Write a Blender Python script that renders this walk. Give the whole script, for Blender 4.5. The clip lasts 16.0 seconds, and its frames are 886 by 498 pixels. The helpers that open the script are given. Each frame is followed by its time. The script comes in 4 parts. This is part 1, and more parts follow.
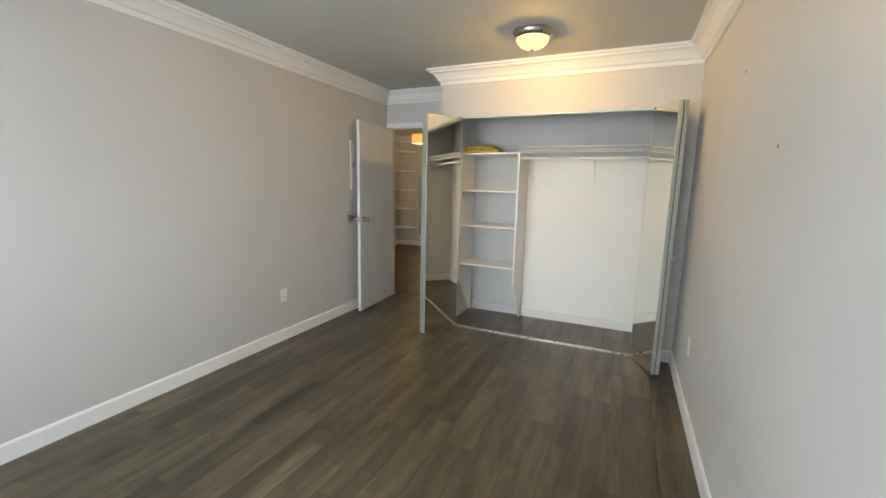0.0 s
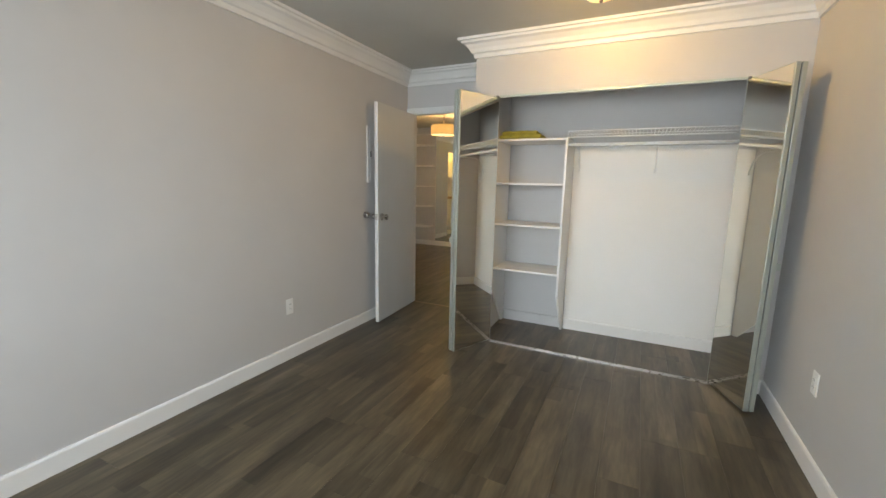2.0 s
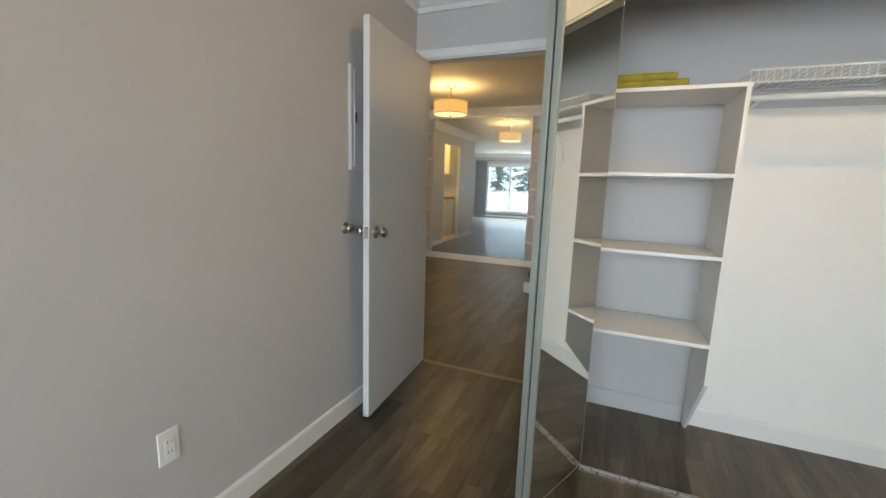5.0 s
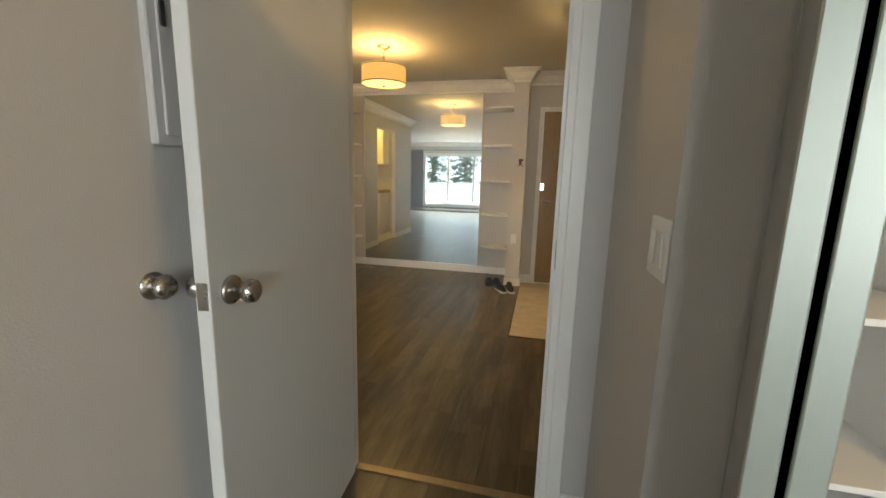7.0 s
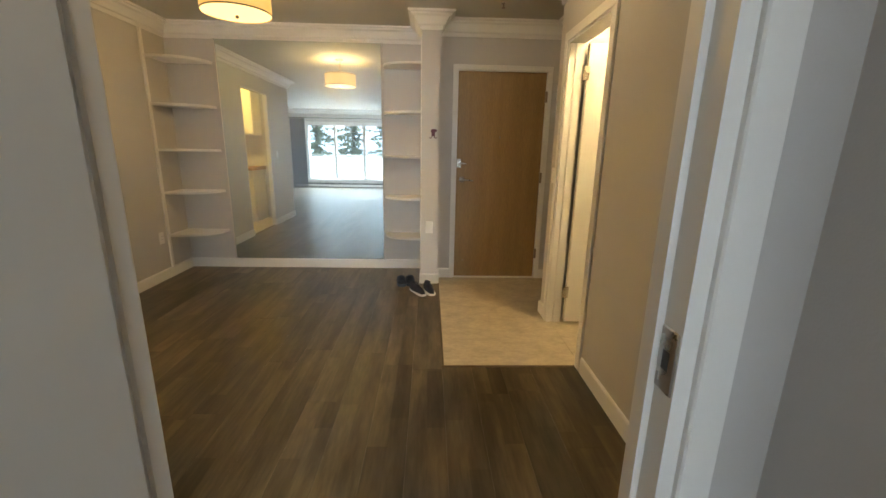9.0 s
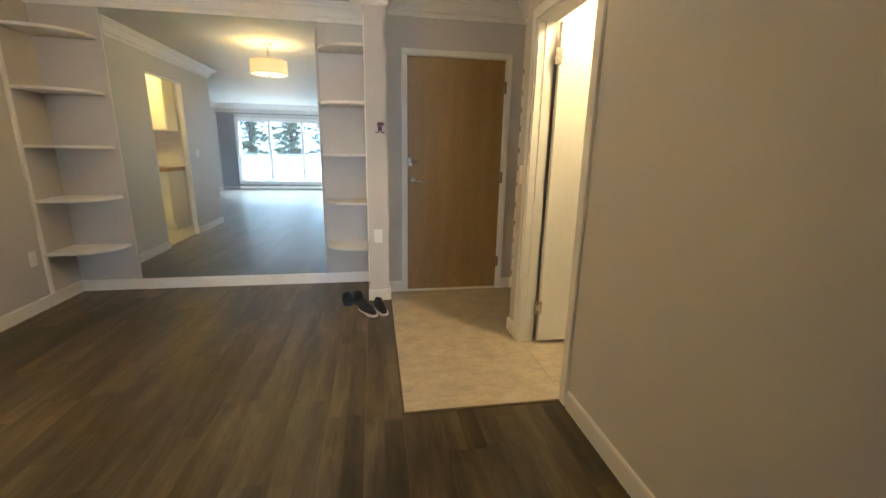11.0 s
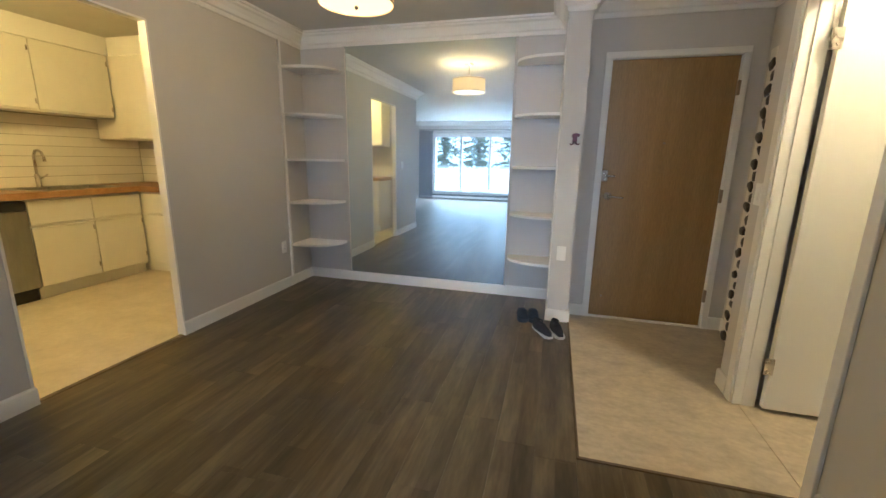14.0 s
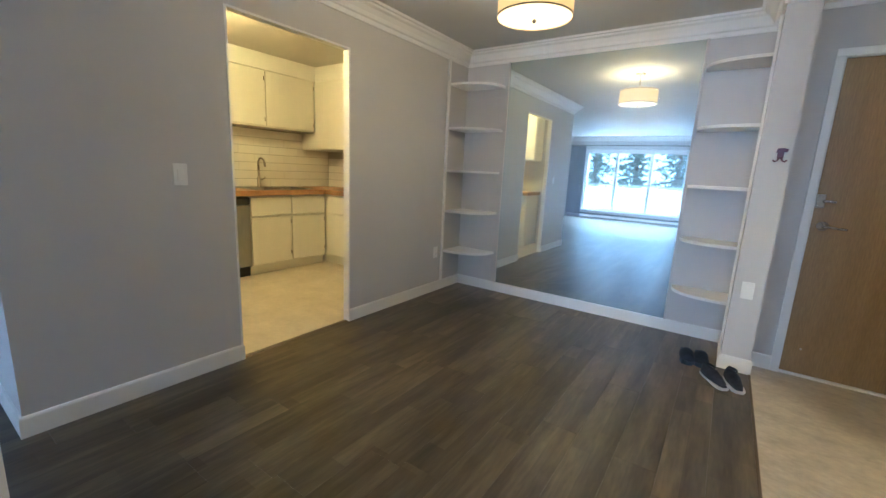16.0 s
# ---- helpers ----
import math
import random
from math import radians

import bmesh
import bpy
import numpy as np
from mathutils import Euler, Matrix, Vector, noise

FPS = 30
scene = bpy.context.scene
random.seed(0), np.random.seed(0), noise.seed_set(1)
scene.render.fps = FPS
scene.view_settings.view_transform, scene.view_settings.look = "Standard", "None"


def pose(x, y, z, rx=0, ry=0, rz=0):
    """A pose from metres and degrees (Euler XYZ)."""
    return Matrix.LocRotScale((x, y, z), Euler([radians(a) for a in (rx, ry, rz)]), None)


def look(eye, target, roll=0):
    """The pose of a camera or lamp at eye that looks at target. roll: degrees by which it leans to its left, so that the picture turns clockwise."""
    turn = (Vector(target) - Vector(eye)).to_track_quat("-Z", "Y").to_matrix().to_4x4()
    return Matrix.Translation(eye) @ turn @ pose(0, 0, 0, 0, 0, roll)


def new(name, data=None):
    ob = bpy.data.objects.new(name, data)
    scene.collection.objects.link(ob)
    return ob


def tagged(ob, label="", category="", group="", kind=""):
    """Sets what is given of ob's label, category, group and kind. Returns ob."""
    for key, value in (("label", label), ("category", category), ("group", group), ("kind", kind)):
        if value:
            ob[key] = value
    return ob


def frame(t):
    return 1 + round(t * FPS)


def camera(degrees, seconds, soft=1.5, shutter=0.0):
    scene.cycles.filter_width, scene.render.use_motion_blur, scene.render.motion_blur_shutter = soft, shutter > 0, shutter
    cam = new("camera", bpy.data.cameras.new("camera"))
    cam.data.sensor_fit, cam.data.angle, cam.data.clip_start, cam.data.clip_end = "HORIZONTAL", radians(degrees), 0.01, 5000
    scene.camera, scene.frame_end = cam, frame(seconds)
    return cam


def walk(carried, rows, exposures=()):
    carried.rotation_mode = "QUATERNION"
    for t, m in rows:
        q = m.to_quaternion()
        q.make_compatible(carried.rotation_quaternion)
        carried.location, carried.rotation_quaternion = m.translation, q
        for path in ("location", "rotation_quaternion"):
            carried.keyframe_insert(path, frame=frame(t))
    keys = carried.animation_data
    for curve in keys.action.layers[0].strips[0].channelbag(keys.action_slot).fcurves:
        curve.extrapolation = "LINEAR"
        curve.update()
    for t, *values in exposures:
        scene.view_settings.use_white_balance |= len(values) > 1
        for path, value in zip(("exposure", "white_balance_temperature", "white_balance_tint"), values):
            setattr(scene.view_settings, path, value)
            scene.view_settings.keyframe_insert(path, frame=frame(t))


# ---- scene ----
cam = camera(95.1, 16.0)
PATH = [
    (0, (0.175, -0.155, 1.401), (-0.631, 1.648, 1.086), 1.3),
    (0.5, (0.19, -0.075, 1.403), (-0.625, 1.722, 1.077), 1.6),
    (1, (0.14, 0.022, 1.383), (-0.737, 1.787, 1.043), 2.6),
    (1.5, (-0.054, 0.139, 1.363), (-0.922, 1.91, 1.033), 1.8),
    (2, (-0.223, 0.296, 1.342), (-1.077, 2.075, 1.018), 1.2),
    (2.5, (-0.392, 0.524, 1.37), (-1.37, 2.241, 1.064), 2.6),
    (3, (-0.643, 0.72, 1.347), (-1.602, 2.444, 1.02), 2.3),
    (3.5, (-0.807, 0.928, 1.34), (-1.671, 2.694, 0.969), 1.0),
    (4, (-0.936, 1.188, 1.324), (-1.823, 2.941, 0.952), 1.2),
    (4.5, (-1.108, 1.401, 1.279), (-1.974, 3.174, 0.952), 2.1),
    (5, (-1.249, 1.669, 1.273), (-2.012, 3.49, 0.953), 1.9),
    (7.5, (-1.824, 2.936, 1.275), (-2.103, 4.882, 0.904), 0.7),
    (8, (-1.921, 3.156, 1.298), (-2.0, 5.11, 0.877), -0.0),
    (8.5, (-1.973, 3.387, 1.316), (-2.024, 5.334, 0.861), 0.1),
    (9, (-2.008, 3.621, 1.312), (-1.938, 5.561, 0.833), 1.1),
    (9.5, (-2.042, 3.786, 1.298), (-1.761, 5.712, 0.836), 1.5),
    (12, (-2.027, 4.202, 1.286), (-1.696, 6.114, 0.801), 1.1),
    (12.5, (-2.045, 4.207, 1.299), (-1.928, 6.147, 0.826), 0.9),
    (13, (-2.055, 4.214, 1.286), (-2.164, 6.16, 0.834), 0.9),
    (13.5, (-2.069, 4.218, 1.289), (-2.374, 6.144, 0.846), 0.9),
    (14, (-2.1, 4.226, 1.285), (-2.607, 6.111, 0.852), 1.0),
    (14.5, (-2.126, 4.231, 1.279), (-2.802, 6.065, 0.856), 1.3),
    (15, (-2.142, 4.237, 1.275), (-2.999, 5.997, 0.861), 1.6),
    (15.5, (-2.179, 4.222, 1.262), (-3.183, 5.906, 0.866), 2.1),
    (16, (-2.2, 4.209, 1.261), (-3.315, 5.825, 0.878), 2.7),
]
walk(cam, [(t, look(eye, target, roll)) for t, eye, target, roll in PATH],
     [(0, 0.40, 6850, 10), (3, 0.34, 6750, 10), (5, 0.38, 6550, 10), (7.5, 0.44, 7400, 8), (8.6, 0.56, 6800, 8), (9.5, 0.76, 6400, 8), (12.5, 0.74, 5500, 9), (14.5, 0.77, 5000, 8), (16, 0.86, 4600, 7)])

# ---------------------------------------------------------------- world and light
SKY_TURN = 200.0
world = bpy.data.worlds.new("sky_world")
scene.world = world
world.use_nodes = True
wn = world.node_tree
sky = wn.nodes.new("ShaderNodeTexSky")
sky.sky_type = "NISHITA"
sky.sun_disc = False
sky.sun_elevation = radians(48)
sky.sun_rotation = radians(SKY_TURN)
wn.links.new(sky.outputs[0], wn.nodes["Background"].inputs[0])
wn.nodes["Background"].inputs[1].default_value = 0.15

sun_data = bpy.data.lights.new("sun", "SUN")
sun_data.energy, sun_data.angle, sun_data.color = 5.0, radians(4), (1.0, 0.95, 0.88)
sun = new("sun", sun_data)
sun.rotation_euler = (radians(42), 0, radians(180 - SKY_TURN + 180))


def window_light(name, x, y, z, w, h, watts, dip=0.12):
    d = bpy.data.lights.new(name, "AREA")
    d.shape, d.size, d.size_y, d.energy, d.color = "RECTANGLE", w, h, watts, (0.78, 0.89, 1.0)
    d.spread = radians(135)
    ob = new(name, d)
    ob.matrix_world = look((x, y, z), (x, y + 1, z - dip))
    return ob


def bulb(name, x, y, z, watts, radius, color=(1.0, 0.66, 0.30)):
    d = bpy.data.lights.new(name, "POINT")
    d.energy, d.shadow_soft_size, d.color = watts, radius, color
    ob = new(name, d)
    ob.location = (x, y, z)
    return ob


window_light("bedroom_daylight", -1.0, -1.06, 1.40, 2.2, 1.5, 54, 0.18)
window_light("living_daylight", -4.57, -1.75, 3.0, 2.9, 1.6, 1300, 1.2)
BED_LAMP = (-0.51, 2.81)
HALL_LAMP = (-3.23, 6.49)
ENTRY_LAMP = (-1.48, 5.96)
KITCHEN_LAMP = (-5.65, 5.7)
BATH_LAMP = (-0.64, 6.03)
bulb("bedroom_bulb", *BED_LAMP, 2.392, 21, 0.035, (1.0, 0.60, 0.16))
bulb("hall_bulb", *HALL_LAMP, 2.16, 16, 0.06, (1.0, 0.64, 0.26))
bulb("entry_bulb", *ENTRY_LAMP, 2.37, 5, 0.05, (1.0, 0.70, 0.34))
bulb("kitchen_bulb", *KITCHEN_LAMP, 2.24, 50, 0.07, (1.0, 0.61, 0.16))
bulb("bath_bulb", *BATH_LAMP, 2.28, 44, 0.05, (1.0, 0.70, 0.32))

# ---------------------------------------------------------------- materials


def material(name, color, rough=0.5, metal=0.0, color2=None, scale=6.0, stretch=(1, 1, 1), grain=0.0, bump=0.0,
             bump_scale=60.0, island=0.0, glow=0.0, glow_color=None, detail=5.0, rough_var=0.06, span=0.2):
    """A surface with blotches at one scale, fine grain at another, and a bump."""
    m = bpy.data.materials.new(name)
    m.use_nodes = True
    nt = m.node_tree
    b = nt.nodes["Principled BSDF"]
    b.inputs["Metallic"].default_value = metal
    color2 = color2 or tuple(c * 0.9 for c in color)
    tc = nt.nodes.new("ShaderNodeTexCoord")
    mp = nt.nodes.new("ShaderNodeMapping")
    mp.inputs["Scale"].default_value = stretch
    nt.links.new(tc.outputs["Object"], mp.inputs[0])
    src = mp.outputs[0]
    if island:
        oi = nt.nodes.new("ShaderNodeObjectInfo")
        add = nt.nodes.new("ShaderNodeVectorMath")
        add.operation = "MULTIPLY_ADD"
        add.inputs[1].default_value = (37.0, 91.0, 53.0)
        nt.links.new(oi.outputs["Random"], add.inputs[0])
        nt.links.new(src, add.inputs[2])
        src = add.outputs[0]
    n1 = nt.nodes.new("ShaderNodeTexNoise")
    n1.inputs["Scale"].default_value, n1.inputs["Detail"].default_value = scale, detail
    n1.inputs["Roughness"].default_value = 0.6
    nt.links.new(src, n1.inputs["Vector"])
    ramp = nt.nodes.new("ShaderNodeMapRange")
    ramp.inputs[1].default_value, ramp.inputs[2].default_value = 0.5 - span, 0.5 + span
    nt.links.new(n1.outputs[0], ramp.inputs[0])
    mix = nt.nodes.new("ShaderNodeMix")
    mix.data_type = "RGBA"
    mix.inputs[6].default_value, mix.inputs[7].default_value = (*color, 1), (*color2, 1)
    nt.links.new(ramp.outputs[0], mix.inputs[0])
    out = mix.outputs[2]
    n2 = nt.nodes.new("ShaderNodeTexNoise")
    n2.inputs["Scale"].default_value, n2.inputs["Detail"].default_value = bump_scale, 3.0
    nt.links.new(src, n2.inputs["Vector"])
    if grain or island:
        hsv = nt.nodes.new("ShaderNodeHueSaturation")
        val = nt.nodes.new("ShaderNodeMapRange")
        val.inputs[1].default_value, val.inputs[2].default_value = 0.25, 0.75
        val.inputs[3].default_value, val.inputs[4].default_value = 1 - grain, 1 + grain
        nt.links.new(n2.outputs[0], val.inputs[0])
        last = val.outputs[0]
        if island:
            tone = nt.nodes.new("ShaderNodeMapRange")
            tone.inputs[3].default_value, tone.inputs[4].default_value = 1 - island, 1 + island
            nt.links.new(oi.outputs["Random"], tone.inputs[0])
            mul = nt.nodes.new("ShaderNodeMath")
            mul.operation = "MULTIPLY"
            nt.links.new(last, mul.inputs[0])
            nt.links.new(tone.outputs[0], mul.inputs[1])
            last = mul.outputs[0]
        nt.links.new(last, hsv.inputs["Value"])
        nt.links.new(out, hsv.inputs["Color"])
        out = hsv.outputs[0]
    nt.links.new(out, b.inputs["Base Color"])
    rr = nt.nodes.new("ShaderNodeMapRange")
    rr.inputs[3].default_value, rr.inputs[4].default_value = max(rough - rough_var, 0.02), min(rough + rough_var, 1)
    nt.links.new(n1.outputs[0], rr.inputs[0])
    nt.links.new(rr.outputs[0], b.inputs["Roughness"])
    if bump:
        bp = nt.nodes.new("ShaderNodeBump")
        bp.inputs["Strength"].default_value, bp.inputs["Distance"].default_value = bump, 0.004
        nt.links.new(n2.outputs[0], bp.inputs["Height"])
        nt.links.new(bp.outputs[0], b.inputs["Normal"])
    if glow:
        b.inputs["Emission Color"].default_value = (*(glow_color or color), 1)
        b.inputs["Emission Strength"].default_value = glow
    return m


PAINT = material("greige_wall_paint", (0.555, 0.536, 0.519), 0.55, 0, (0.525, 0.508, 0.491), 1.6, bump=0.12, bump_scale=220)
CEIL = material("ceiling_paint", (0.56, 0.545, 0.50), 0.8, 0, (0.525, 0.51, 0.465), 2.0, bump=0.25, bump_scale=160)
WHITE = material("white_trim_paint", (0.78, 0.77, 0.75), 0.38, 0, (0.74, 0.73, 0.70), 3.0, bump=0.05, bump_scale=150)
DOORW = material("white_door_paint", (0.70, 0.69, 0.67), 0.42, 0, (0.66, 0.65, 0.62), 2.0, (1, 1, 0.3), bump=0.06, bump_scale=120)
# white wall paint, also the lamplit tone of the grey closet back wall
PALEWALL = material("white_and_lamplit_wall", (0.82, 0.81, 0.78), 0.6, 0, (0.79, 0.78, 0.74), 1.8, bump=0.1, bump_scale=200)
SHELFW = material("white_melamine", (0.80, 0.78, 0.75), 0.35, 0, (0.77, 0.75, 0.71), 4.0, bump=0.03, bump_scale=90)
PLANK = material("dark_vinyl_plank", (0.118, 0.092, 0.058), 0.30, 0, (0.042, 0.034, 0.022), 2.3, (4.4, 0.6, 1), 0.20, 0.025,
                 14, island=0.18, rough_var=0.05, detail=6, span=0.145)
SUB = material("subfloor_concrete", (0.12, 0.11, 0.10), 0.9, 0, (0.08, 0.07, 0.06), 4)
TILE = material("beige_slate_vinyl", (0.52, 0.455, 0.355), 0.36, 0, (0.36, 0.315, 0.25), 7.0, (1, 1.4, 1), 0.10, 0.15, 30, detail=9)
KFLOOR = material("kitchen_vinyl", (0.56, 0.50, 0.40), 0.4, 0, (0.46, 0.41, 0.32), 5.0, (1, 1, 1), 0.06, 0.1, 30)
OAK = material("brown_oak_veneer", (0.315, 0.200, 0.080), 0.34, 0, (0.248, 0.154, 0.060), 2.2, (5, 5, 0.55), 0.14, 0.08, 30, detail=8)
BLOCK = material("butcher_block", (0.40, 0.235, 0.095), 0.4, 0, (0.28, 0.155, 0.06), 4, (8, 1, 1), 0.2, 0.06, 20, detail=6)
STRIP = material("brown_edging_vinyl", (0.11, 0.075, 0.045), 0.45, 0, (0.07, 0.05, 0.03), 12)
NICKEL = material("brushed_nickel", (0.50, 0.47, 0.43), 0.28, 1.0, (0.42, 0.39, 0.36), 30, bump=0.04, bump_scale=300)
BRONZE = material("dark_nickel_ring", (0.30, 0.25, 0.20), 0.35, 1.0, (0.24, 0.20, 0.16), 20)
CHROME = material("chrome", (0.78, 0.78, 0.78), 0.12, 1.0, (0.72, 0.72, 0.72), 10)
ALU = material("champagne_aluminium", (0.50, 0.53, 0.48), 0.42, 0.7, (0.45, 0.48, 0.43), 8, (1, 1, 0.2), bump=0.03, bump_scale=200)
TINT = material("tinted_mirror_glass", (0.80, 0.79, 0.73), 0.012, 1.0, (0.79, 0.78, 0.72), 2, rough_var=0.006)
# bluish tint and a rough lobe put the window's glare into the mirror
HAZED = material("hazed_wall_mirror", (0.78, 0.89, 0.94), 0.012, 1.0, (0.76, 0.87, 0.92), 2, rough_var=0.006)
_n = HAZED.node_tree.nodes
_veil = _n.new("ShaderNodeBsdfAnisotropic")
_veil.inputs["Color"].default_value = (0.86, 0.90, 0.92, 1)
_veil.inputs["Roughness"].default_value = 0.33
_blend = _n.new("ShaderNodeMixShader")
_link = HAZED.node_tree.links.new
_blend.inputs[0].default_value = 0.16
_link(_n["Principled BSDF"].outputs[0], _blend.inputs[1])
_link(_veil.outputs[0], _blend.inputs[2])
_link(_blend.outputs[0], _n["Material Output"].inputs[0])
STEEL = material("stainless_steel", (0.42, 0.42, 0.41), 0.3, 1.0, (0.36, 0.36, 0.35), 6, (1, 6, 1), bump=0.03, bump_scale=200)
BLACK = material("black_plastic", (0.02, 0.02, 0.021), 0.4, 0, (0.03, 0.03, 0.03), 10)
PLASTIC = material("white_plastic", (0.80, 0.79, 0.76), 0.3, 0, (0.78, 0.77, 0.74), 8)
WIRE = material("white_vinyl_wire", (0.80, 0.80, 0.78), 0.35, 0, (0.77, 0.77, 0.74), 20)
TOWEL = material("olive_yellow_cloth", (0.38, 0.33, 0.045), 0.9, 0, (0.22, 0.20, 0.03), 14, (1, 1, 1), 0.2, 0.6, 260)
CERAMIC = material("white_gloss_tile", (0.76, 0.74, 0.70), 0.18, 0, (0.72, 0.70, 0.66), 3, island=0.03)
GROUT = material("grey_grout", (0.42, 0.40, 0.37), 0.9, 0, (0.36, 0.34, 0.31), 20)
CABINET = material("white_cabinet_paint", (0.76, 0.74, 0.68), 0.4, 0, (0.72, 0.70, 0.64), 4, bump=0.04, bump_scale=120)
STONE = material("dark_river_stone", (0.060, 0.045, 0.035), 0.45, 0, (0.025, 0.02, 0.018), 18, island=0.35, bump=0.2, bump_scale=50)
MORTAR = material("pale_mortar", (0.80, 0.77, 0.72), 0.95, 0, (0.72, 0.69, 0.63), 12, bump=0.5, bump_scale=80)
SHADE = material("cream_fabric_shade", (0.40, 0.31, 0.18), 0.85, 0, (0.36, 0.28, 0.15), 3, (1, 1, 10), bump=0.1, bump_scale=120,
                 glow=0.62, glow_color=(1.0, 0.52, 0.13))
GLOBE = material("frosted_lamp_glass", (0.30, 0.26, 0.18), 0.4, 0, (0.28, 0.24, 0.16), 4, glow=1.35, glow_color=(1.0, 0.70, 0.27))
NAVY = material("navy_knit", (0.016, 0.022, 0.040), 0.85, 0, (0.010, 0.013, 0.024), 30, (1, 1, 1), 0.2, 0.4, 200)
SLIP = material("blue_rubber", (0.020, 0.038, 0.075), 0.6, 0, (0.014, 0.028, 0.055), 20)
SOLE = material("white_rubber_sole", (0.62, 0.62, 0.62), 0.6, 0, (0.5, 0.5, 0.5), 20)
WINE = material("wine_red_enamel", (0.10, 0.008, 0.03), 0.35, 0, (0.06, 0.006, 0.02), 20)
CURTAIN = material("slate_curtain", (0.20, 0.24, 0.30), 0.9, 0, (0.14, 0.17, 0.22), 10, (6, 6, 0.4), 0.1, 0.3, 150)
HEATER = material("dark_heater_enamel", (0.05, 0.055, 0.065), 0.5, 0.2, (0.04, 0.045, 0.05), 8)
LEAFM = material("conifer_needles", (0.12, 0.20, 0.15), 0.8, 0, (0.08, 0.14, 0.10), 3, grain=0.3, bump=0.5, bump_scale=20)
BARK = material("conifer_bark", (0.10, 0.07, 0.05), 0.95, 0, (0.05, 0.035, 0.025), 8, (1, 1, 0.2), bump=0.5)
GRASS = material("lawn", (0.06, 0.09, 0.03), 0.95, 0, (0.04, 0.06, 0.025), 0.6, grain=0.2, bump=0.4, bump_scale=8)
STUCCO = material("white_balcony_panel", (0.80, 0.80, 0.78), 0.6, 0, (0.74, 0.74, 0.72), 2, bump=0.2, bump_scale=60)
BACKST = material("pale_render_wall", (0.66, 0.66, 0.64), 0.8, 0, (0.60, 0.60, 0.58), 1, bump=0.2, bump_scale=40)


def strips(m, wide, long, depth):
    """Narrow printed strips of differing tone along each plank."""
    nt = m.node_tree
    oi = nt.nodes["Object Info"]
    sep = nt.nodes.new("ShaderNodeSeparateXYZ")
    nt.links.new(nt.nodes["Texture Coordinate"].outputs["Object"], sep.inputs[0])

    def op(kind, a, b=None):
        n = nt.nodes.new("ShaderNodeMath")
        n.operation = kind
        for i, v in enumerate((a, b)):
            if isinstance(v, (int, float)):
                n.inputs[i].default_value = v
            elif v is not None:
                nt.links.new(v, n.inputs[i])
        return n.outputs[0]

    column = op("FLOOR", op("DIVIDE", sep.outputs[0], wide))
    shift = op("FRACT", op("MULTIPLY", op("ADD", op("MULTIPLY", oi.outputs["Random"], 7.3), column), 0.618))
    cell = op("FLOOR", op("ADD", op("DIVIDE", sep.outputs[1], long), shift))
    key = nt.nodes.new("ShaderNodeCombineXYZ")
    nt.links.new(column, key.inputs[0])
    nt.links.new(cell, key.inputs[1])
    nt.links.new(op("MULTIPLY", oi.outputs["Random"], 311.0), key.inputs[2])
    dice = nt.nodes.new("ShaderNodeTexWhiteNoise")
    nt.links.new(key.outputs[0], dice.inputs["Vector"])
    tone = nt.nodes.new("ShaderNodeMapRange")
    tone.inputs[3].default_value, tone.inputs[4].default_value = 1 - depth, 1 + depth
    nt.links.new(dice.outputs["Value"], tone.inputs[0])
    hsv = nt.nodes["Hue/Saturation/Value"]
    old = hsv.inputs["Value"].links[0].from_socket
    nt.links.new(op("MULTIPLY", old, tone.outputs[0]), hsv.inputs["Value"])


strips(PLANK, 0.0905, 0.52, 0.28)
GLASS = bpy.data.materials.new("window_glass")
GLASS.use_nodes = True
_g = GLASS.node_tree.nodes["Principled BSDF"]
_g.inputs["Transmission Weight"].default_value = 1.0
_g.inputs["Roughness"].default_value = 0.0
_g.inputs["IOR"].default_value = 1.02

# ---------------------------------------------------------------- mesh helpers


def cube(bm, x0, x1, y0, y1, z0, z1, bevel=0.0, seg=1):
    r = bmesh.ops.create_cube(bm, size=1)
    for v in r["verts"]:
        v.co = Vector(((x0 + x1) / 2 + v.co.x * (x1 - x0), (y0 + y1) / 2 + v.co.y * (y1 - y0), (z0 + z1) / 2 + v.co.z * (z1 - z0)))
    if bevel:
        edges = {e for v in r["verts"] for e in v.link_edges}
        bmesh.ops.bevel(bm, geom=list(edges), offset=bevel, segments=seg, affect="EDGES", profile=0.5)
    return bm


def boxes(*rows, bevel=0.0):
    bm = bmesh.new()
    for r in rows:
        cube(bm, *r, bevel=bevel)
    return bm


def mesh_of(name, bm, mat, smooth=False):
    bmesh.ops.recalc_face_normals(bm, faces=bm.faces)
    me = bpy.data.meshes.new(name)
    bm.to_mesh(me)
    bm.free()
    me.materials.append(mat)
    if smooth:
        for p in me.polygons:
            p.use_smooth = True
    return me


def part(name, bm, mat, parent, label="", smooth=False):
    ob = new(name, mesh_of(name, bm, mat, smooth))
    ob.parent = parent
    if label:
        ob["label"] = label
    return ob


def thing(name, label, category, bm=None, mat=None, group="", kind="", at=None, smooth=False):
    ob = new(name, mesh_of(name, bm, mat, smooth) if bm else None)
    if at:
        ob.matrix_basis = at
    return tagged(ob, label, category, group, kind)


def structure(name, bm, mat, label="", category=""):
    return tagged(new(name, mesh_of(name, bm, mat)), label, category, kind="structure")


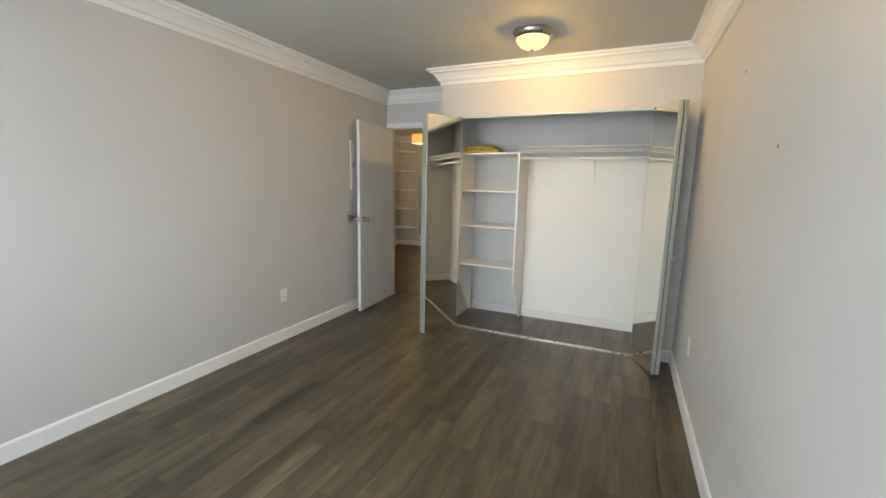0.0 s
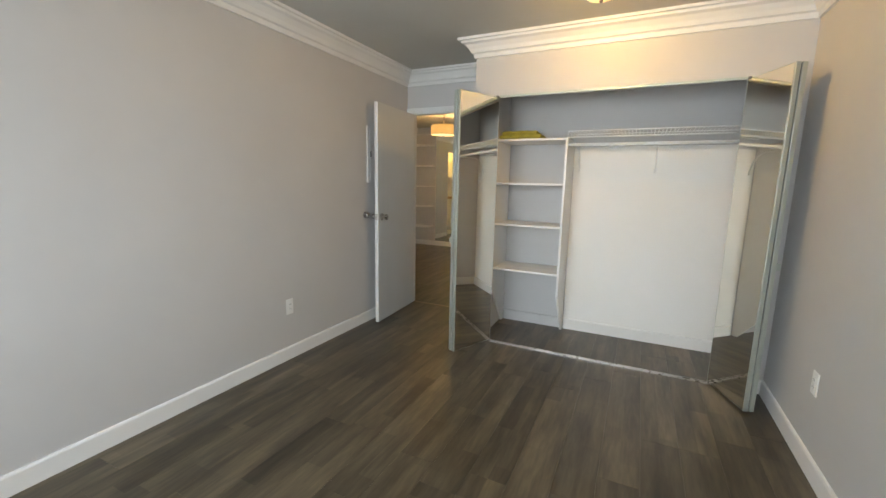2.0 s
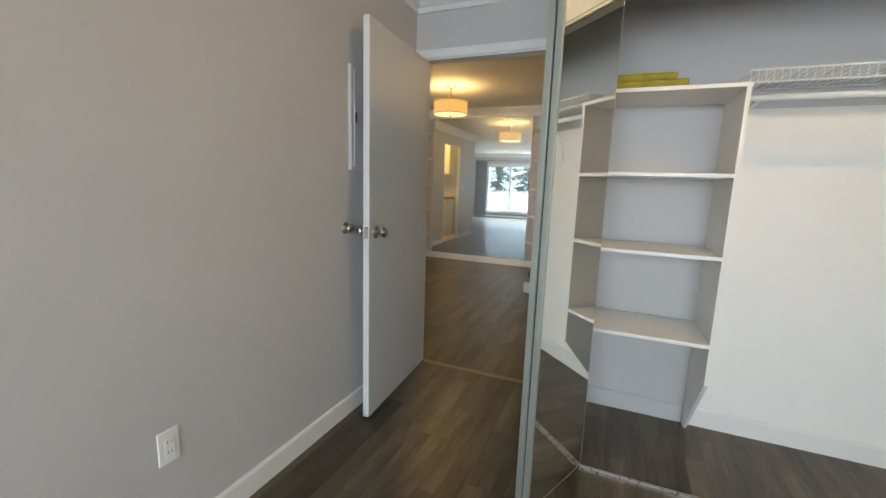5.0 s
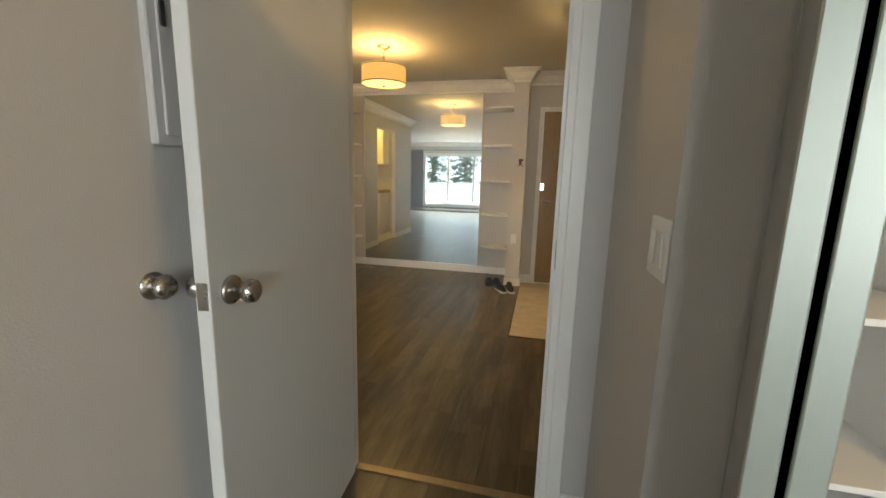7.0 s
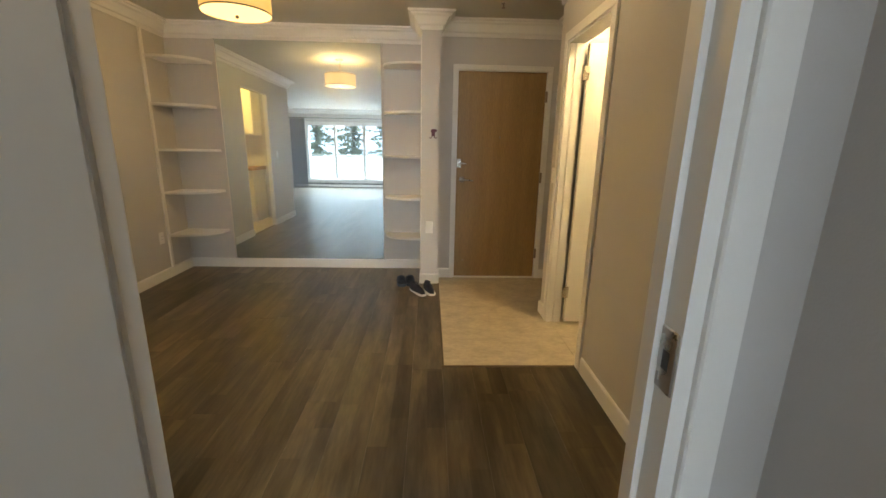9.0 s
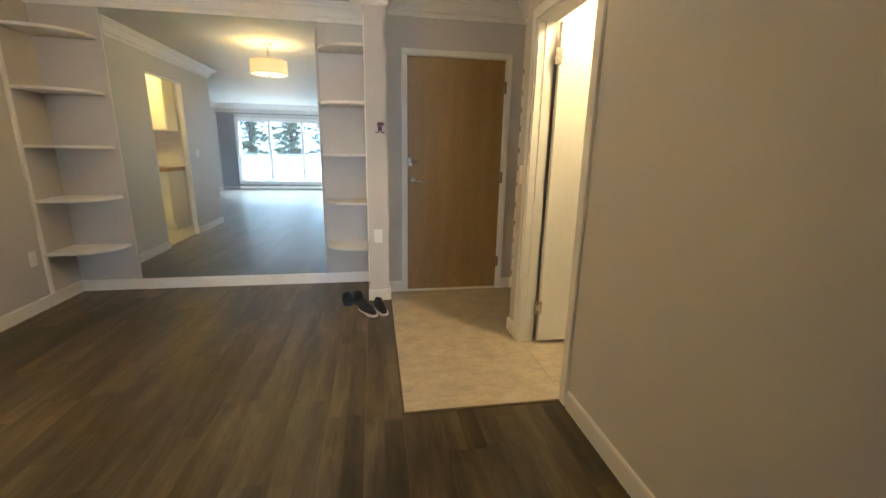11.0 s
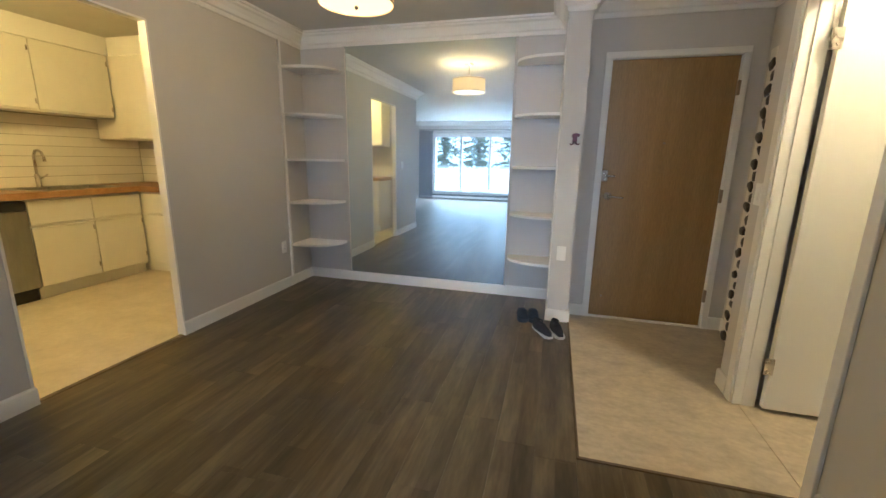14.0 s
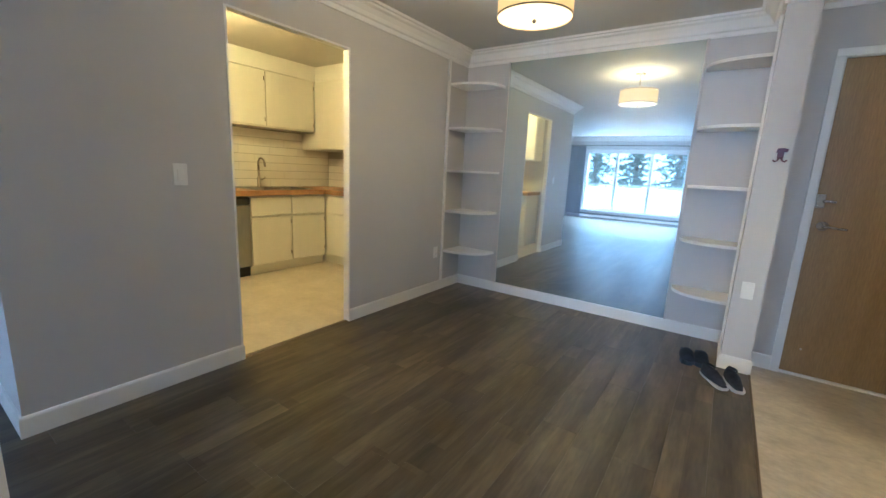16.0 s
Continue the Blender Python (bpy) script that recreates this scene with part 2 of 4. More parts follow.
def lathe(profile, steps=32, bm=None):
    """Turn (radius, z) points round the z axis."""
    bm = bm or bmesh.new()
    rings = []
    for r, z in profile:
        if r < 1e-5:
            rings.append([bm.verts.new((0, 0, z))])
        else:
            rings.append([bm.verts.new((r * math.cos(2 * math.pi * i / steps), r * math.sin(2 * math.pi * i / steps), z)) for i in range(steps)])
    for a, b in zip(rings, rings[1:]):
        for i in range(steps):
            j = (i + 1) % steps
            q = [a[i % len(a)], a[j % len(a)], b[j % len(b)], b[i % len(b)]]
            q = list(dict.fromkeys(q))
            if len(q) > 2:
                bm.faces.new(q)
    return bm


def moved(bm, m):
    bmesh.ops.transform(bm, matrix=m, verts=bm.verts)
    return bm


def tube(points, r, steps=8, bm=None):
    bm = bm or bmesh.new()
    pts = [Vector(p) for p in points]
    rings = []
    for i, p in enumerate(pts):
        d = (pts[min(i + 1, len(pts) - 1)] - pts[max(i - 1, 0)]).normalized()
        u = d.orthogonal().normalized()
        if rings:
            u = (last - d * last.dot(d)).normalized()
        last = u
        w = d.cross(u)
        rings.append([bm.verts.new(p + r * (math.cos(2 * math.pi * k / steps) * u + math.sin(2 * math.pi * k / steps) * w)) for k in range(steps)])
    for a, b in zip(rings, rings[1:]):
        for k in range(steps):
            bm.faces.new((a[k], a[(k + 1) % steps], b[(k + 1) % steps], b[k]))
    bm.faces.new(rings[0][::-1])
    bm.faces.new(rings[-1])
    return bm


def sweep(path, profile, closed=False):
    """A moulding along a wall line with the room on its left; profile rows: out from the wall, height."""
    bm = bmesh.new()
    pts = [Vector(p) for p in path]
    n = len(pts)
    rings = []
    for i in range(n):
        dirs = []
        if i > 0 or closed:
            dirs.append((pts[i] - pts[i - 1]).normalized())
        if i < n - 1 or closed:
            dirs.append((pts[(i + 1) % n] - pts[i]).normalized())
        norms = [Vector((-d.y, d.x)) for d in dirs]
        m = norms[0] if len(norms) == 1 else (norms[0] + norms[1]) / (1 + norms[0].dot(norms[1]))
        rings.append([bm.verts.new((pts[i].x + m.x * d, pts[i].y + m.y * d, z)) for d, z in profile])
    k = len(profile)
    last = n if closed else n - 1
    for i in range(last):
        a, b = rings[i], rings[(i + 1) % n]
        for j in range(k):
            bm.faces.new((a[j], a[(j + 1) % k], b[(j + 1) % k], b[j]))
    if not closed:
        bm.faces.new(rings[0])
        bm.faces.new(rings[-1][::-1])
    return bm


def prism(outline, z0, z1, bm=None):
    """An upright prism over a plan outline."""
    bm = bm or bmesh.new()
    lo = [bm.verts.new((x, y, z0)) for x, y in outline]
    hi = [bm.verts.new((x, y, z1)) for x, y in outline]
    n = len(lo)
    for i in range(n):
        bm.faces.new((lo[i], lo[(i + 1) % n], hi[(i + 1) % n], hi[i]))
    bm.faces.new(lo[::-1])
    bm.faces.new(hi)
    return bm


# ---------------------------------------------------------------- the shell
H = 2.45
Z0 = -0.015
structure("subfloor", boxes((-7.2, 1.4, -1.3, 8.3, -0.2, -0.014)), SUB, "bare slab under the floor coverings", "floor")
structure("ceiling", boxes((-7.2, 1.4, -1.3, 8.3, H, H + 0.15)), CEIL, "off-white painted ceiling", "ceiling")
structure("wall_bedroom_west", boxes((-2.63, -2.51, -1.1, 4.13, Z0, H)), PAINT, "warm grey painted bedroom wall", "wall")
structure("wall_bedroom_east", boxes((0.615, 0.735, -1.1, 4.25, Z0, H)), PAINT, "warm grey painted bedroom wall", "wall")
structure("wall_bedroom_north", boxes((-2.63, -2.472, 4.13, 4.215, Z0, H), (-1.62, -1.39, 4.13, 4.215, Z0, H), (-2.472, -1.62, 4.13, 4.215, 2.065, H)),
          PAINT, "warm grey wall round the bedroom doorway", "wall")
structure("wall_closet_back", boxes((-1.39, 0.615, 4.13, 4.25, Z0, H)), PAINT, "grey painted back wall of the closet", "wall")
# added pale sheet: lamplight below the header's shadow, put into the wall's colour
structure("closet_lamplit_sheet", boxes((-0.783, 0.615, 4.124, 4.131, Z0, 1.675)), PALEWALL, "pale sheet for the lamplit part of the closet back wall", "wall panel")
structure("wall_closet_end", boxes((-1.49, -1.39, 3.48, 4.13, Z0, H)), PAINT, "warm grey end wall of the closet", "wall")
structure("wall_closet_front", boxes((-1.39, 0.615, 3.48, 3.58, 2.025, H), (-1.39, -1.33, 3.48, 3.58, Z0, 2.025), (0.35, 0.615, 3.48, 3.58, Z0, 2.025)),
          PAINT, "warm grey header and stubs round the closet opening", "wall")
BW = (-2.1, 0.1, 0.65, 2.15)
LW = (-5.92, -3.22, 0.28, 2.02)
structure("wall_south", boxes((-6.57, LW[0], -1.25, -1.1, Z0, H), (LW[0], LW[1], -1.25, -1.1, Z0, LW[2]), (LW[0], LW[1], -1.25, -1.1, LW[3], H),
                              (LW[1], BW[0], -1.25, -1.1, Z0, H), (BW[0], BW[1], -1.25, -1.1, Z0, BW[2]), (BW[0], BW[1], -1.25, -1.1, BW[3], H),
                              (BW[1], 0.735, -1.25, -1.1, Z0, H)), PAINT, "grey outside wall with two windows", "wall")
structure("wall_hall_east", boxes((-1.07, -0.97, 4.25, 5.88, Z0, H), (-1.07, -0.97, 6.60, 6.78, Z0, H), (-1.07, -0.97, 5.88, 6.60, 2.05, H)),
          PAINT, "warm grey hall wall round the bathroom doorway", "wall")
structure("wall_hall_south", boxes((-1.39, -0.97, 4.25, 4.30, Z0, H)), PAINT, "warm grey hall wall", "wall")
structure("wall_entry_return", boxes((-0.97, 1.2, 6.66, 6.78, Z0, H)), PAINT, "warm grey wall between bathroom and entry", "wall")
structure("wall_entry_east", boxes((-0.75, -0.65, 6.78, 7.82, Z0, H)), PAINT, "grey side wall of the entry", "wall")
structure("wall_entry_north", boxes((-1.92, -1.755, 7.70, 7.82, Z0, H), (-0.895, -0.75, 7.70, 7.82, Z0, H), (-1.755, -0.895, 7.70, 7.82, 2.04, H)),
          PAINT, "grey wall round the entrance door", "wall")
structure("wall_column", boxes((-2.085, -1.92, 7.50, 8.15, Z0, H)), PAINT, "pale grey wall end beside the niche", "wall")
structure("wall_niche", boxes((-4.74, -2.085, 8.03, 8.15, Z0, H)), PAINT, "pale grey back wall of the mirror niche", "wall")
structure("wall_kitchen_east", boxes((-4.675, -4.62, 4.49, 5.49, Z0, H), (-4.675, -4.62, 6.40, 8.03, Z0, H), (-4.675, -4.62, 5.49, 6.40, 2.10, H)),
          PAINT, "warm grey wall round the kitchen opening", "wall")
structure("wall_kitchen_south", boxes((-7.0, -4.675, 4.49, 4.70, Z0, H)), PAINT, "grey wall between kitchen and living room", "wall")
structure("wall_kitchen_west", boxes((-7.12, -7.0, 4.49, 8.22, Z0, H)), PALEWALL, "cream painted kitchen wall", "wall")
structure("wall_kitchen_north", boxes((-7.0, -4.675, 8.15, 8.27, Z0, H)), PALEWALL, "cream painted kitchen wall", "wall")
structure("wall_living_west", boxes((-6.57, -6.45, -1.1, 4.49, Z0, H)), PAINT, "grey living room wall", "wall")
structure("wall_bath_east", boxes((1.2, 1.3, 4.25, 6.78, Z0, H)), PALEWALL, "white bathroom wall", "wall")
structure("wall_bath_south", boxes((-0.97, 1.2, 4.25, 4.37, Z0, H)), PALEWALL, "white bathroom wall", "wall")
structure("kitchen_soffit", boxes((-7.0, -6.69, 4.70, 8.15, 2.275, H), (-6.69, -4.74, 7.70, 8.15, 2.275, H)), PALEWALL, "cream boxed soffit over the cabinets", "soffit")

# mouldings
CROWN = [(0, H), (0, H - 0.135), (0.014, H - 0.135), (0.018, H - 0.105), (0.034, H - 0.098), (0.046, H - 0.072), (0.070, H - 0.044),
         (0.094, H - 0.034), (0.098, H - 0.020), (0.118, H - 0.018), (0.120, H)]
BASE = [(0, 0), (0.014, 0), (0.014, 0.088), (0.009, 0.098), (0, 0.100)]


def trim(name, path, profile, closed=False, label="white painted moulding"):
    return structure(name, sweep(path, profile, closed), WHITE, label, "trim")


trim("crown_bedroom", [(0.615, -1.1), (0.615, 3.48), (-1.49, 3.48), (-1.49, 4.13), (-2.51, 4.13), (-2.51, -1.1)], CROWN, True, "white stepped crown moulding in the bedroom")
trim("crown_hall", [(-2.63, -1.1), (-2.63, 4.215), (-1.39, 4.215), (-1.39, 4.30), (-1.07, 4.30), (-1.07, 6.78), (-0.75, 6.78), (-0.75, 7.70), (-1.92, 7.70), (-1.92, 7.50),
                    (-2.085, 7.50), (-2.085, 8.03), (-4.62, 8.03), (-4.62, 4.49), (-6.45, 4.49), (-6.45, -1.1)], CROWN, True, "white stepped crown moulding in the hall")
for i, p in enumerate(([(0.615, -1.1), (0.615, 3.48), (0.37, 3.48)], [(-1.35, 3.48), (-1.49, 3.48), (-1.49, 4.13), (-1.575, 4.13)],
                       [(-2.51, 4.112), (-2.51, -1.1), (0.615, -1.1)],
                       [(0.615, 3.58), (0.615, 4.124), (-0.775, 4.124)],
                       [(-1.39, 4.30), (-1.07, 4.30), (-1.07, 5.82)], [(-1.07, 6.66), (-1.07, 6.78), (-0.75, 6.78), (-0.75, 6.84)],
                       [(-0.75, 7.56), (-0.75, 7.70), (-0.86, 7.70)], [(-1.79, 7.70), (-1.92, 7.70), (-1.92, 7.50), (-2.085, 7.50), (-2.085, 8.03), (-4.62, 8.03), (-4.62, 6.40), (-4.675, 6.40)],
                       [(-4.675, 5.49), (-4.62, 5.49), (-4.62, 4.49), (-6.45, 4.49), (-6.45, -1.02)], [(-2.63, -1.02), (-2.63, 4.215), (-2.512, 4.215)])):
    trim("baseboard_%d" % (i + 1), p, BASE, False, "white painted baseboard")

structure("baseboard_tower", sweep([(-0.806, 4.13), (-1.364, 4.13)], BASE), PAINT, "grey painted baseboard behind the closet shelves", "trim")

# ---------------------------------------------------------------- openings


def casing(bm, axis, plane, out, a0, a1, top, w=0.055, t=0.016):
    """Flat casing round an opening; axis: along which the opening runs."""
    lo, hi = sorted((plane, plane + out * t))
    for u0, u1, z0, z1 in ((a0 - w, a0, 0, top), (a1, a1 + w, 0, top), (a0 - w, a1 + w, top, top + w)):
        if axis == "x":
            cube(bm, u0, u1, lo, hi, z0, z1, 0.003)
        else:
            cube(bm, lo, hi, u0, u1, z0, z1, 0.003)


bm = boxes((-2.472, -2.448, 4.126, 4.218, 0, 2.065), (-1.655, -1.62, 4.126, 4.218, 0, 2.065), (-2.448, -1.655, 4.126, 4.218, 2.035, 2.065))
cube(bm, -2.448, -2.440, 4.172, 4.205, 0, 2.035)
cube(bm, -1.667, -1.655, 4.172, 4.205, 0, 2.035)
casing(bm, "x", 4.13, -1, -2.457, -1.63, 2.045, 0.052)
casing(bm, "x", 4.215, 1, -2.457, -1.63, 2.045, 0.052)
frame_bed = structure("door_frame_1", bm, WHITE, "white painted frame of the bedroom doorway", "door frame")
st = part("strike_plate", boxes((-1.6575, -1.6525, 4.130, 4.172, 0.965, 1.065), bevel=0.002), NICKEL, frame_bed, "brushed nickel strike plate")
part("latch_hole", boxes((-1.6580, -1.6570, 4.144, 4.160, 1.0, 1.03)), BLACK, st)
structure("threshold_1", boxes((-2.438, -1.655, 4.16, 4.20, 0, 0.004), bevel=0.0015), BRONZE, "thin metal strip across the doorway", "threshold")

bm = boxes((-1.074, -0.966, 5.88, 5.91, 0, 2.05), (-1.074, -0.966, 6.57, 6.60, 0, 2.05), (-1.074, -0.966, 5.91, 6.57, 2.02, 2.05))
cube(bm, -1.03, -1.0, 5.91, 5.92, 0, 2.02)
cube(bm, -1.03, -1.0, 6.56, 6.57, 0, 2.02)
casing(bm, "y", -1.07, -1, 5.895, 6.585, 2.035, 0.06)
structure("door_frame_2", bm, WHITE, "cream-lit white frame of the bathroom doorway", "door frame")

bm = boxes((-1.755, -1.745, 7.69, 7.82, 0, 2.04), (-0.905, -0.895, 7.69, 7.82, 0, 2.04), (-1.745, -0.905, 7.69, 7.82, 2.03, 2.04))
casing(bm, "x", 7.70, -1, -1.75, -0.90, 2.035, 0.046, 0.02)
structure("door_frame_3", bm, WHITE, "white painted frame of the entrance door", "door frame")
structure("threshold_2", boxes((-1.745, -0.905, 7.685, 7.75, 0, 0.014), bevel=0.004), SHELFW, "pale sill under the entrance door", "threshold")

# kitchen opening lining
structure("door_frame_4", boxes((-4.678, -4.617, 6.39, 6.403, 0, 2.10), (-4.678, -4.617, 5.487, 5.50, 0, 2.10), (-4.678, -4.617, 5.50, 6.39, 2.09, 2.103)), WHITE,
          "white painted lining of the kitchen opening", "door frame")


def knob(parent, x, y, z, sx):
    """A round door knob standing out along x."""
    m = pose(x, y, z, 0, 90 * sx, 0)
    rose = part("rose", moved(lathe([(0, 0), (0.033, 0), (0.033, 0.004), (0.028, 0.009), (0.012, 0.011)]), m), NICKEL, parent, "brushed nickel rose", True)
    part("door_knob", moved(lathe([(0.011, 0.008), (0.011, 0.028), (0.022, 0.034), (0.027, 0.046), (0.025, 0.058), (0.014, 0.066), (0, 0.067)]), m), NICKEL, parent,
         "round brushed nickel knob", True)


# bedroom door, standing open against the wall
door = thing("door_1", "white flush bedroom door standing wide open", "door", kind="structure")
part("door_leaf", boxes((-2.405, -2.370, 3.38, 4.135, 0.012, 2.032), bevel=0.002), DOORW, door)
knob(door, -2.370, 3.445, 1.015, 1)
knob(door, -2.405, 3.445, 1.015, -1)
part("latch_plate", boxes((-2.400, -2.375, 3.3785, 3.381, 0.985, 1.045), bevel=0.001), NICKEL, door, "nickel latch plate")
for z in (0.25, 1.02, 1.80):
    part("hinge", moved(lathe([(0, 0), (0.007, 0), (0.007, 0.09), (0, 0.09)], 10), pose(-2.409, 4.118, z)), NICKEL, door)

swing = Matrix.Translation((-2.40, 4.14, 0)) @ pose(0, 0, 0, 0, 0, 3.9) @ Matrix.Translation((2.40 - 0.051, -4.14, 0))
door.matrix_basis = swing

# bathroom door, open inwards
door = thing("door_2", "white flush bathroom door standing open inwards", "door", kind="structure")
part("door_leaf", boxes((-0.952, -0.308, 6.522, 6.557, 0.024, 2.012), bevel=0.002), DOORW, door)
for z in (0.22, 1.78):
    part("hinge", boxes((-0.985, -0.940, 6.514, 6.526, z, z + 0.09), bevel=0.002), NICKEL, door)

# entrance door
door = thing("door_3", "closed brown oak-veneer entrance door", "door", kind="structure")
part("door_leaf", boxes((-1.743, -0.907, 7.706, 7.748, 0.016, 2.028), bevel=0.002), OAK, door)
lever = part("lever_rose", moved(lathe([(0, 0), (0.030, 0), (0.030, 0.005), (0.012, 0.009), (0.010, 0.045), (0, 0.045)]), pose(-1.685, 7.706, 1.02, 90)), CHROME, door, "chrome rose", True)
part("lever", tube([(-1.685, 7.662, 1.02), (-1.655, 7.658, 1.018), (-1.575, 7.664, 1.012)], 0.008), CHROME, lever, "chrome lever handle", True)
bolt = part("deadbolt_body", boxes((-1.742, -1.700, 7.682, 7.706, 1.135, 1.220), bevel=0.004), CHROME, door, "steel rim deadbolt")
part("thumb_turn", tube([(-1.708, 7.680, 1.178), (-1.690, 7.668, 1.178), (-1.650, 7.668, 1.176)], 0.009), CHROME, bolt, "steel thumb turn", True)
part("peephole", moved(lathe([(0, 0), (0.009, 0), (0.009, 0.004), (0.005, 0.005), (0, 0.003)], 14), pose(-1.325, 7.706, 1.43, 90)), BRONZE, door)
for z in (0.22, 1.00, 1.76):
    part("hinge", boxes((-0.913, -0.893, 7.676, 7.706, z, z + 0.10), bevel=0.004), BRONZE, door, "dark hinge")
part("stop_hole", moved(lathe([(0, 0), (0.008, 0), (0.006, 0.003), (0, 0.003)], 10), pose(-1.655, 7.706, 0.19, 90)), CHROME, door)

# ---------------------------------------------------------------- windows


def window(name, x0, x1, z0, z1, mullions, label):
    w = thing(name, label, "window", kind="structure")
    f = 0.05
    part("window_frame", boxes((x0, x0 + f, -1.22, -1.12, z0, z1), (x1 - f, x1, -1.22, -1.12, z0, z1), (x0 + f, x1 - f, -1.22, -1.12, z0, z0 + f), (x0 + f, x1 - f, -1.22, -1.12, z1 - f, z1)), WHITE, w)
    xs = [x0 + f] + list(mullions) + [x1 - f]
    for m in mullions:
        part("mullion", boxes((m - 0.042, m + 0.042, -1.21, -1.13, z0 + f, z1 - f), bevel=0.003), WHITE, w)
    for a, b in zip(xs, xs[1:]):
        p = part("pane", boxes((a + 0.02, b - 0.02, -1.172, -1.168, z0 + f - 0.01, z1 - f + 0.01)), GLASS, w, "clear glass pane")
        p.visible_shadow = False
    part("window_sill", boxes((x0 - 0.03, x1 + 0.03, -1.12, -1.05, z0 - 0.03, z0), bevel=0.004), WHITE, w)
    part("window_trim", boxes((x0 - 0.06, x0, -1.1, -1.085, z0, z1 + 0.06), (x1, x1 + 0.06, -1.1, -1.085, z0, z1 + 0.06), (x0, x1, -1.1, -1.085, z1, z1 + 0.06)), WHITE, w)
    return w


window("window_1", *LW, (-5.04, -4.12), "wide white-framed living room window with three panes")
window("window_2", *BW, (-1.0,), "white-framed bedroom window")

# ---------------------------------------------------------------- bedroom and closet things


def ceiling_bowl(name, x, y, label):
    """A flush lamp: metal pan, frosted bowl and a small finial."""
    lamp = thing(name, label, "ceiling light", at=pose(x, y, H))
    part("pan", lathe([(0, 0), (0.138, 0), (0.140, -0.012), (0.134, -0.034), (0.118, -0.046), (0.104, -0.047), (0.104, -0.03), (0, -0.03)]), NICKEL, lamp, "brushed nickel pan", True)
    g = part("bowl", lathe([(0.112, -0.042), (0.108, -0.060), (0.096, -0.080), (0.076, -0.097), (0.048, -0.109), (0.018, -0.114), (0, -0.1145)]), GLOBE, lamp, "glowing frosted glass bowl", True)
    g.visible_shadow = False
    f = part("finial", lathe([(0, -0.113), (0.010, -0.114), (0.012, -0.119), (0.008, -0.126), (0, -0.130)], 14), BRONZE, lamp, "small bronze finial", True)
    f.visible_shadow = False
    return lamp


ceiling_bowl("ceiling_light", *BED_LAMP, "lit flush ceiling lamp with frosted glass bowl and nickel pan")
ceiling_bowl("ceiling_light", *ENTRY_LAMP, "lit flush ceiling lamp with frosted bowl over the entry")


def bifold(name, hinge, tip, side, label):
    """A folded pair of mirrored panels; side: +1 when the second panel lies towards -x."""
    hx, hy = hinge
    tx, ty = tip
    L = math.hypot(tx - hx, ty - hy)
    ang = math.degrees(math.atan2(ty - hy, tx - hx))
    root = thing(name, label, "closet door", group="mirrored closet doors", at=pose(hx, hy, 0, 0, 0, ang))
    s = -side
    for k, (y0, y1) in enumerate(((0.0, 0.026), (0.034, 0.060))):
        ya, yb = sorted((s * y0, s * y1))
        x0 = 0.006 if k == 0 else 0.045
        z0, z1, f, e = 0.014, 2.008, 0.012, 0.0025
        frame_ = part("panel_frame", boxes((x0, x0 + e, ya, yb, z0, z1), (L - f, L, ya, yb, z0, z1), (x0 + e, L - f, ya, yb, z0, z0 + e), (x0 + e, L - f, ya, yb, z1 - e, z1), bevel=0.0015), ALU, root,
                      "champagne aluminium frame")
        part("mirror_pane", boxes((x0 + e - 0.002, L - f + 0.002, ya + 0.001, yb - 0.001, z0 + e - 0.002, z1 - e + 0.002)), TINT, frame_, "tinted mirror pane")
    ya, yb = sorted((s * 0.060, s * 0.088))
    part("pull", boxes((L - 0.030, L - 0.003, ya, yb, 0.885, 0.925), bevel=0.003), ALU, root, "small square metal pull")
    part("pivot_pin", moved(lathe([(0, 0), (0.006, 0), (0.006, 0.012), (0, 0.012)], 10), pose(0.04, s * 0.013, 2.008)), ALU, root)
    part("bottom_pin", moved(lathe([(0, 0), (0.006, 0), (0.006, 0.008), (0, 0.008)], 10), pose(0.04, s * 0.013, 0.006)), ALU, root)
    return root


bifold("bifold_door", (-1.285, 3.49), (-1.455, 3.092), 1, "folded mirrored closet door with champagne metal frame")
bifold("bifold_door", (0.305, 3.49), (0.452, 3.130), -1, "folded mirrored closet door beside the bedroom wall")
structure("closet_track_floor", boxes((-1.29, 0.31, 3.466, 3.473, 0, 0.008), (-1.29, 0.31, 3.491, 3.498, 0, 0.008), (-1.29, 0.31, 3.473, 3.491, 0, 0.003)), NICKEL, "narrow metal floor track of the closet", "track")
structure("closet_track_head", boxes((-1.29, 0.31, 3.485, 3.493, 2.010, 2.025), (-1.29, 0.31, 3.508, 3.516, 2.010, 2.025)), ALU, "metal head track of the closet", "track")

# shelf tower in the closet
tower = thing("closet_shelf_unit", "white open closet shelf tower against the back wall", "shelf unit")
SX0, SX1, SY0, SY1 = -1.386, -0.785, 3.735, 4.113


def side_panel(x):
    bm = bmesh.new()
    out = [(SY0, 0.40), (SY0, 1.70), (SY1, 1.70), (SY1, 0.10), (4.112, 0.10), (4.112, 0.0), (4.065, 0.0)]
    a = [bm.verts.new((x, y, z)) for y, z in out]
    b = [bm.verts.new((x + 0.017, y, z)) for y, z in out]
    for i in range(len(a)):
        j = (i + 1) % len(a)
        bm.faces.new((a[i], a[j], b[j], b[i]))
    bm.faces.new(a[::-1])
    bm.faces.new(b)
    return bm


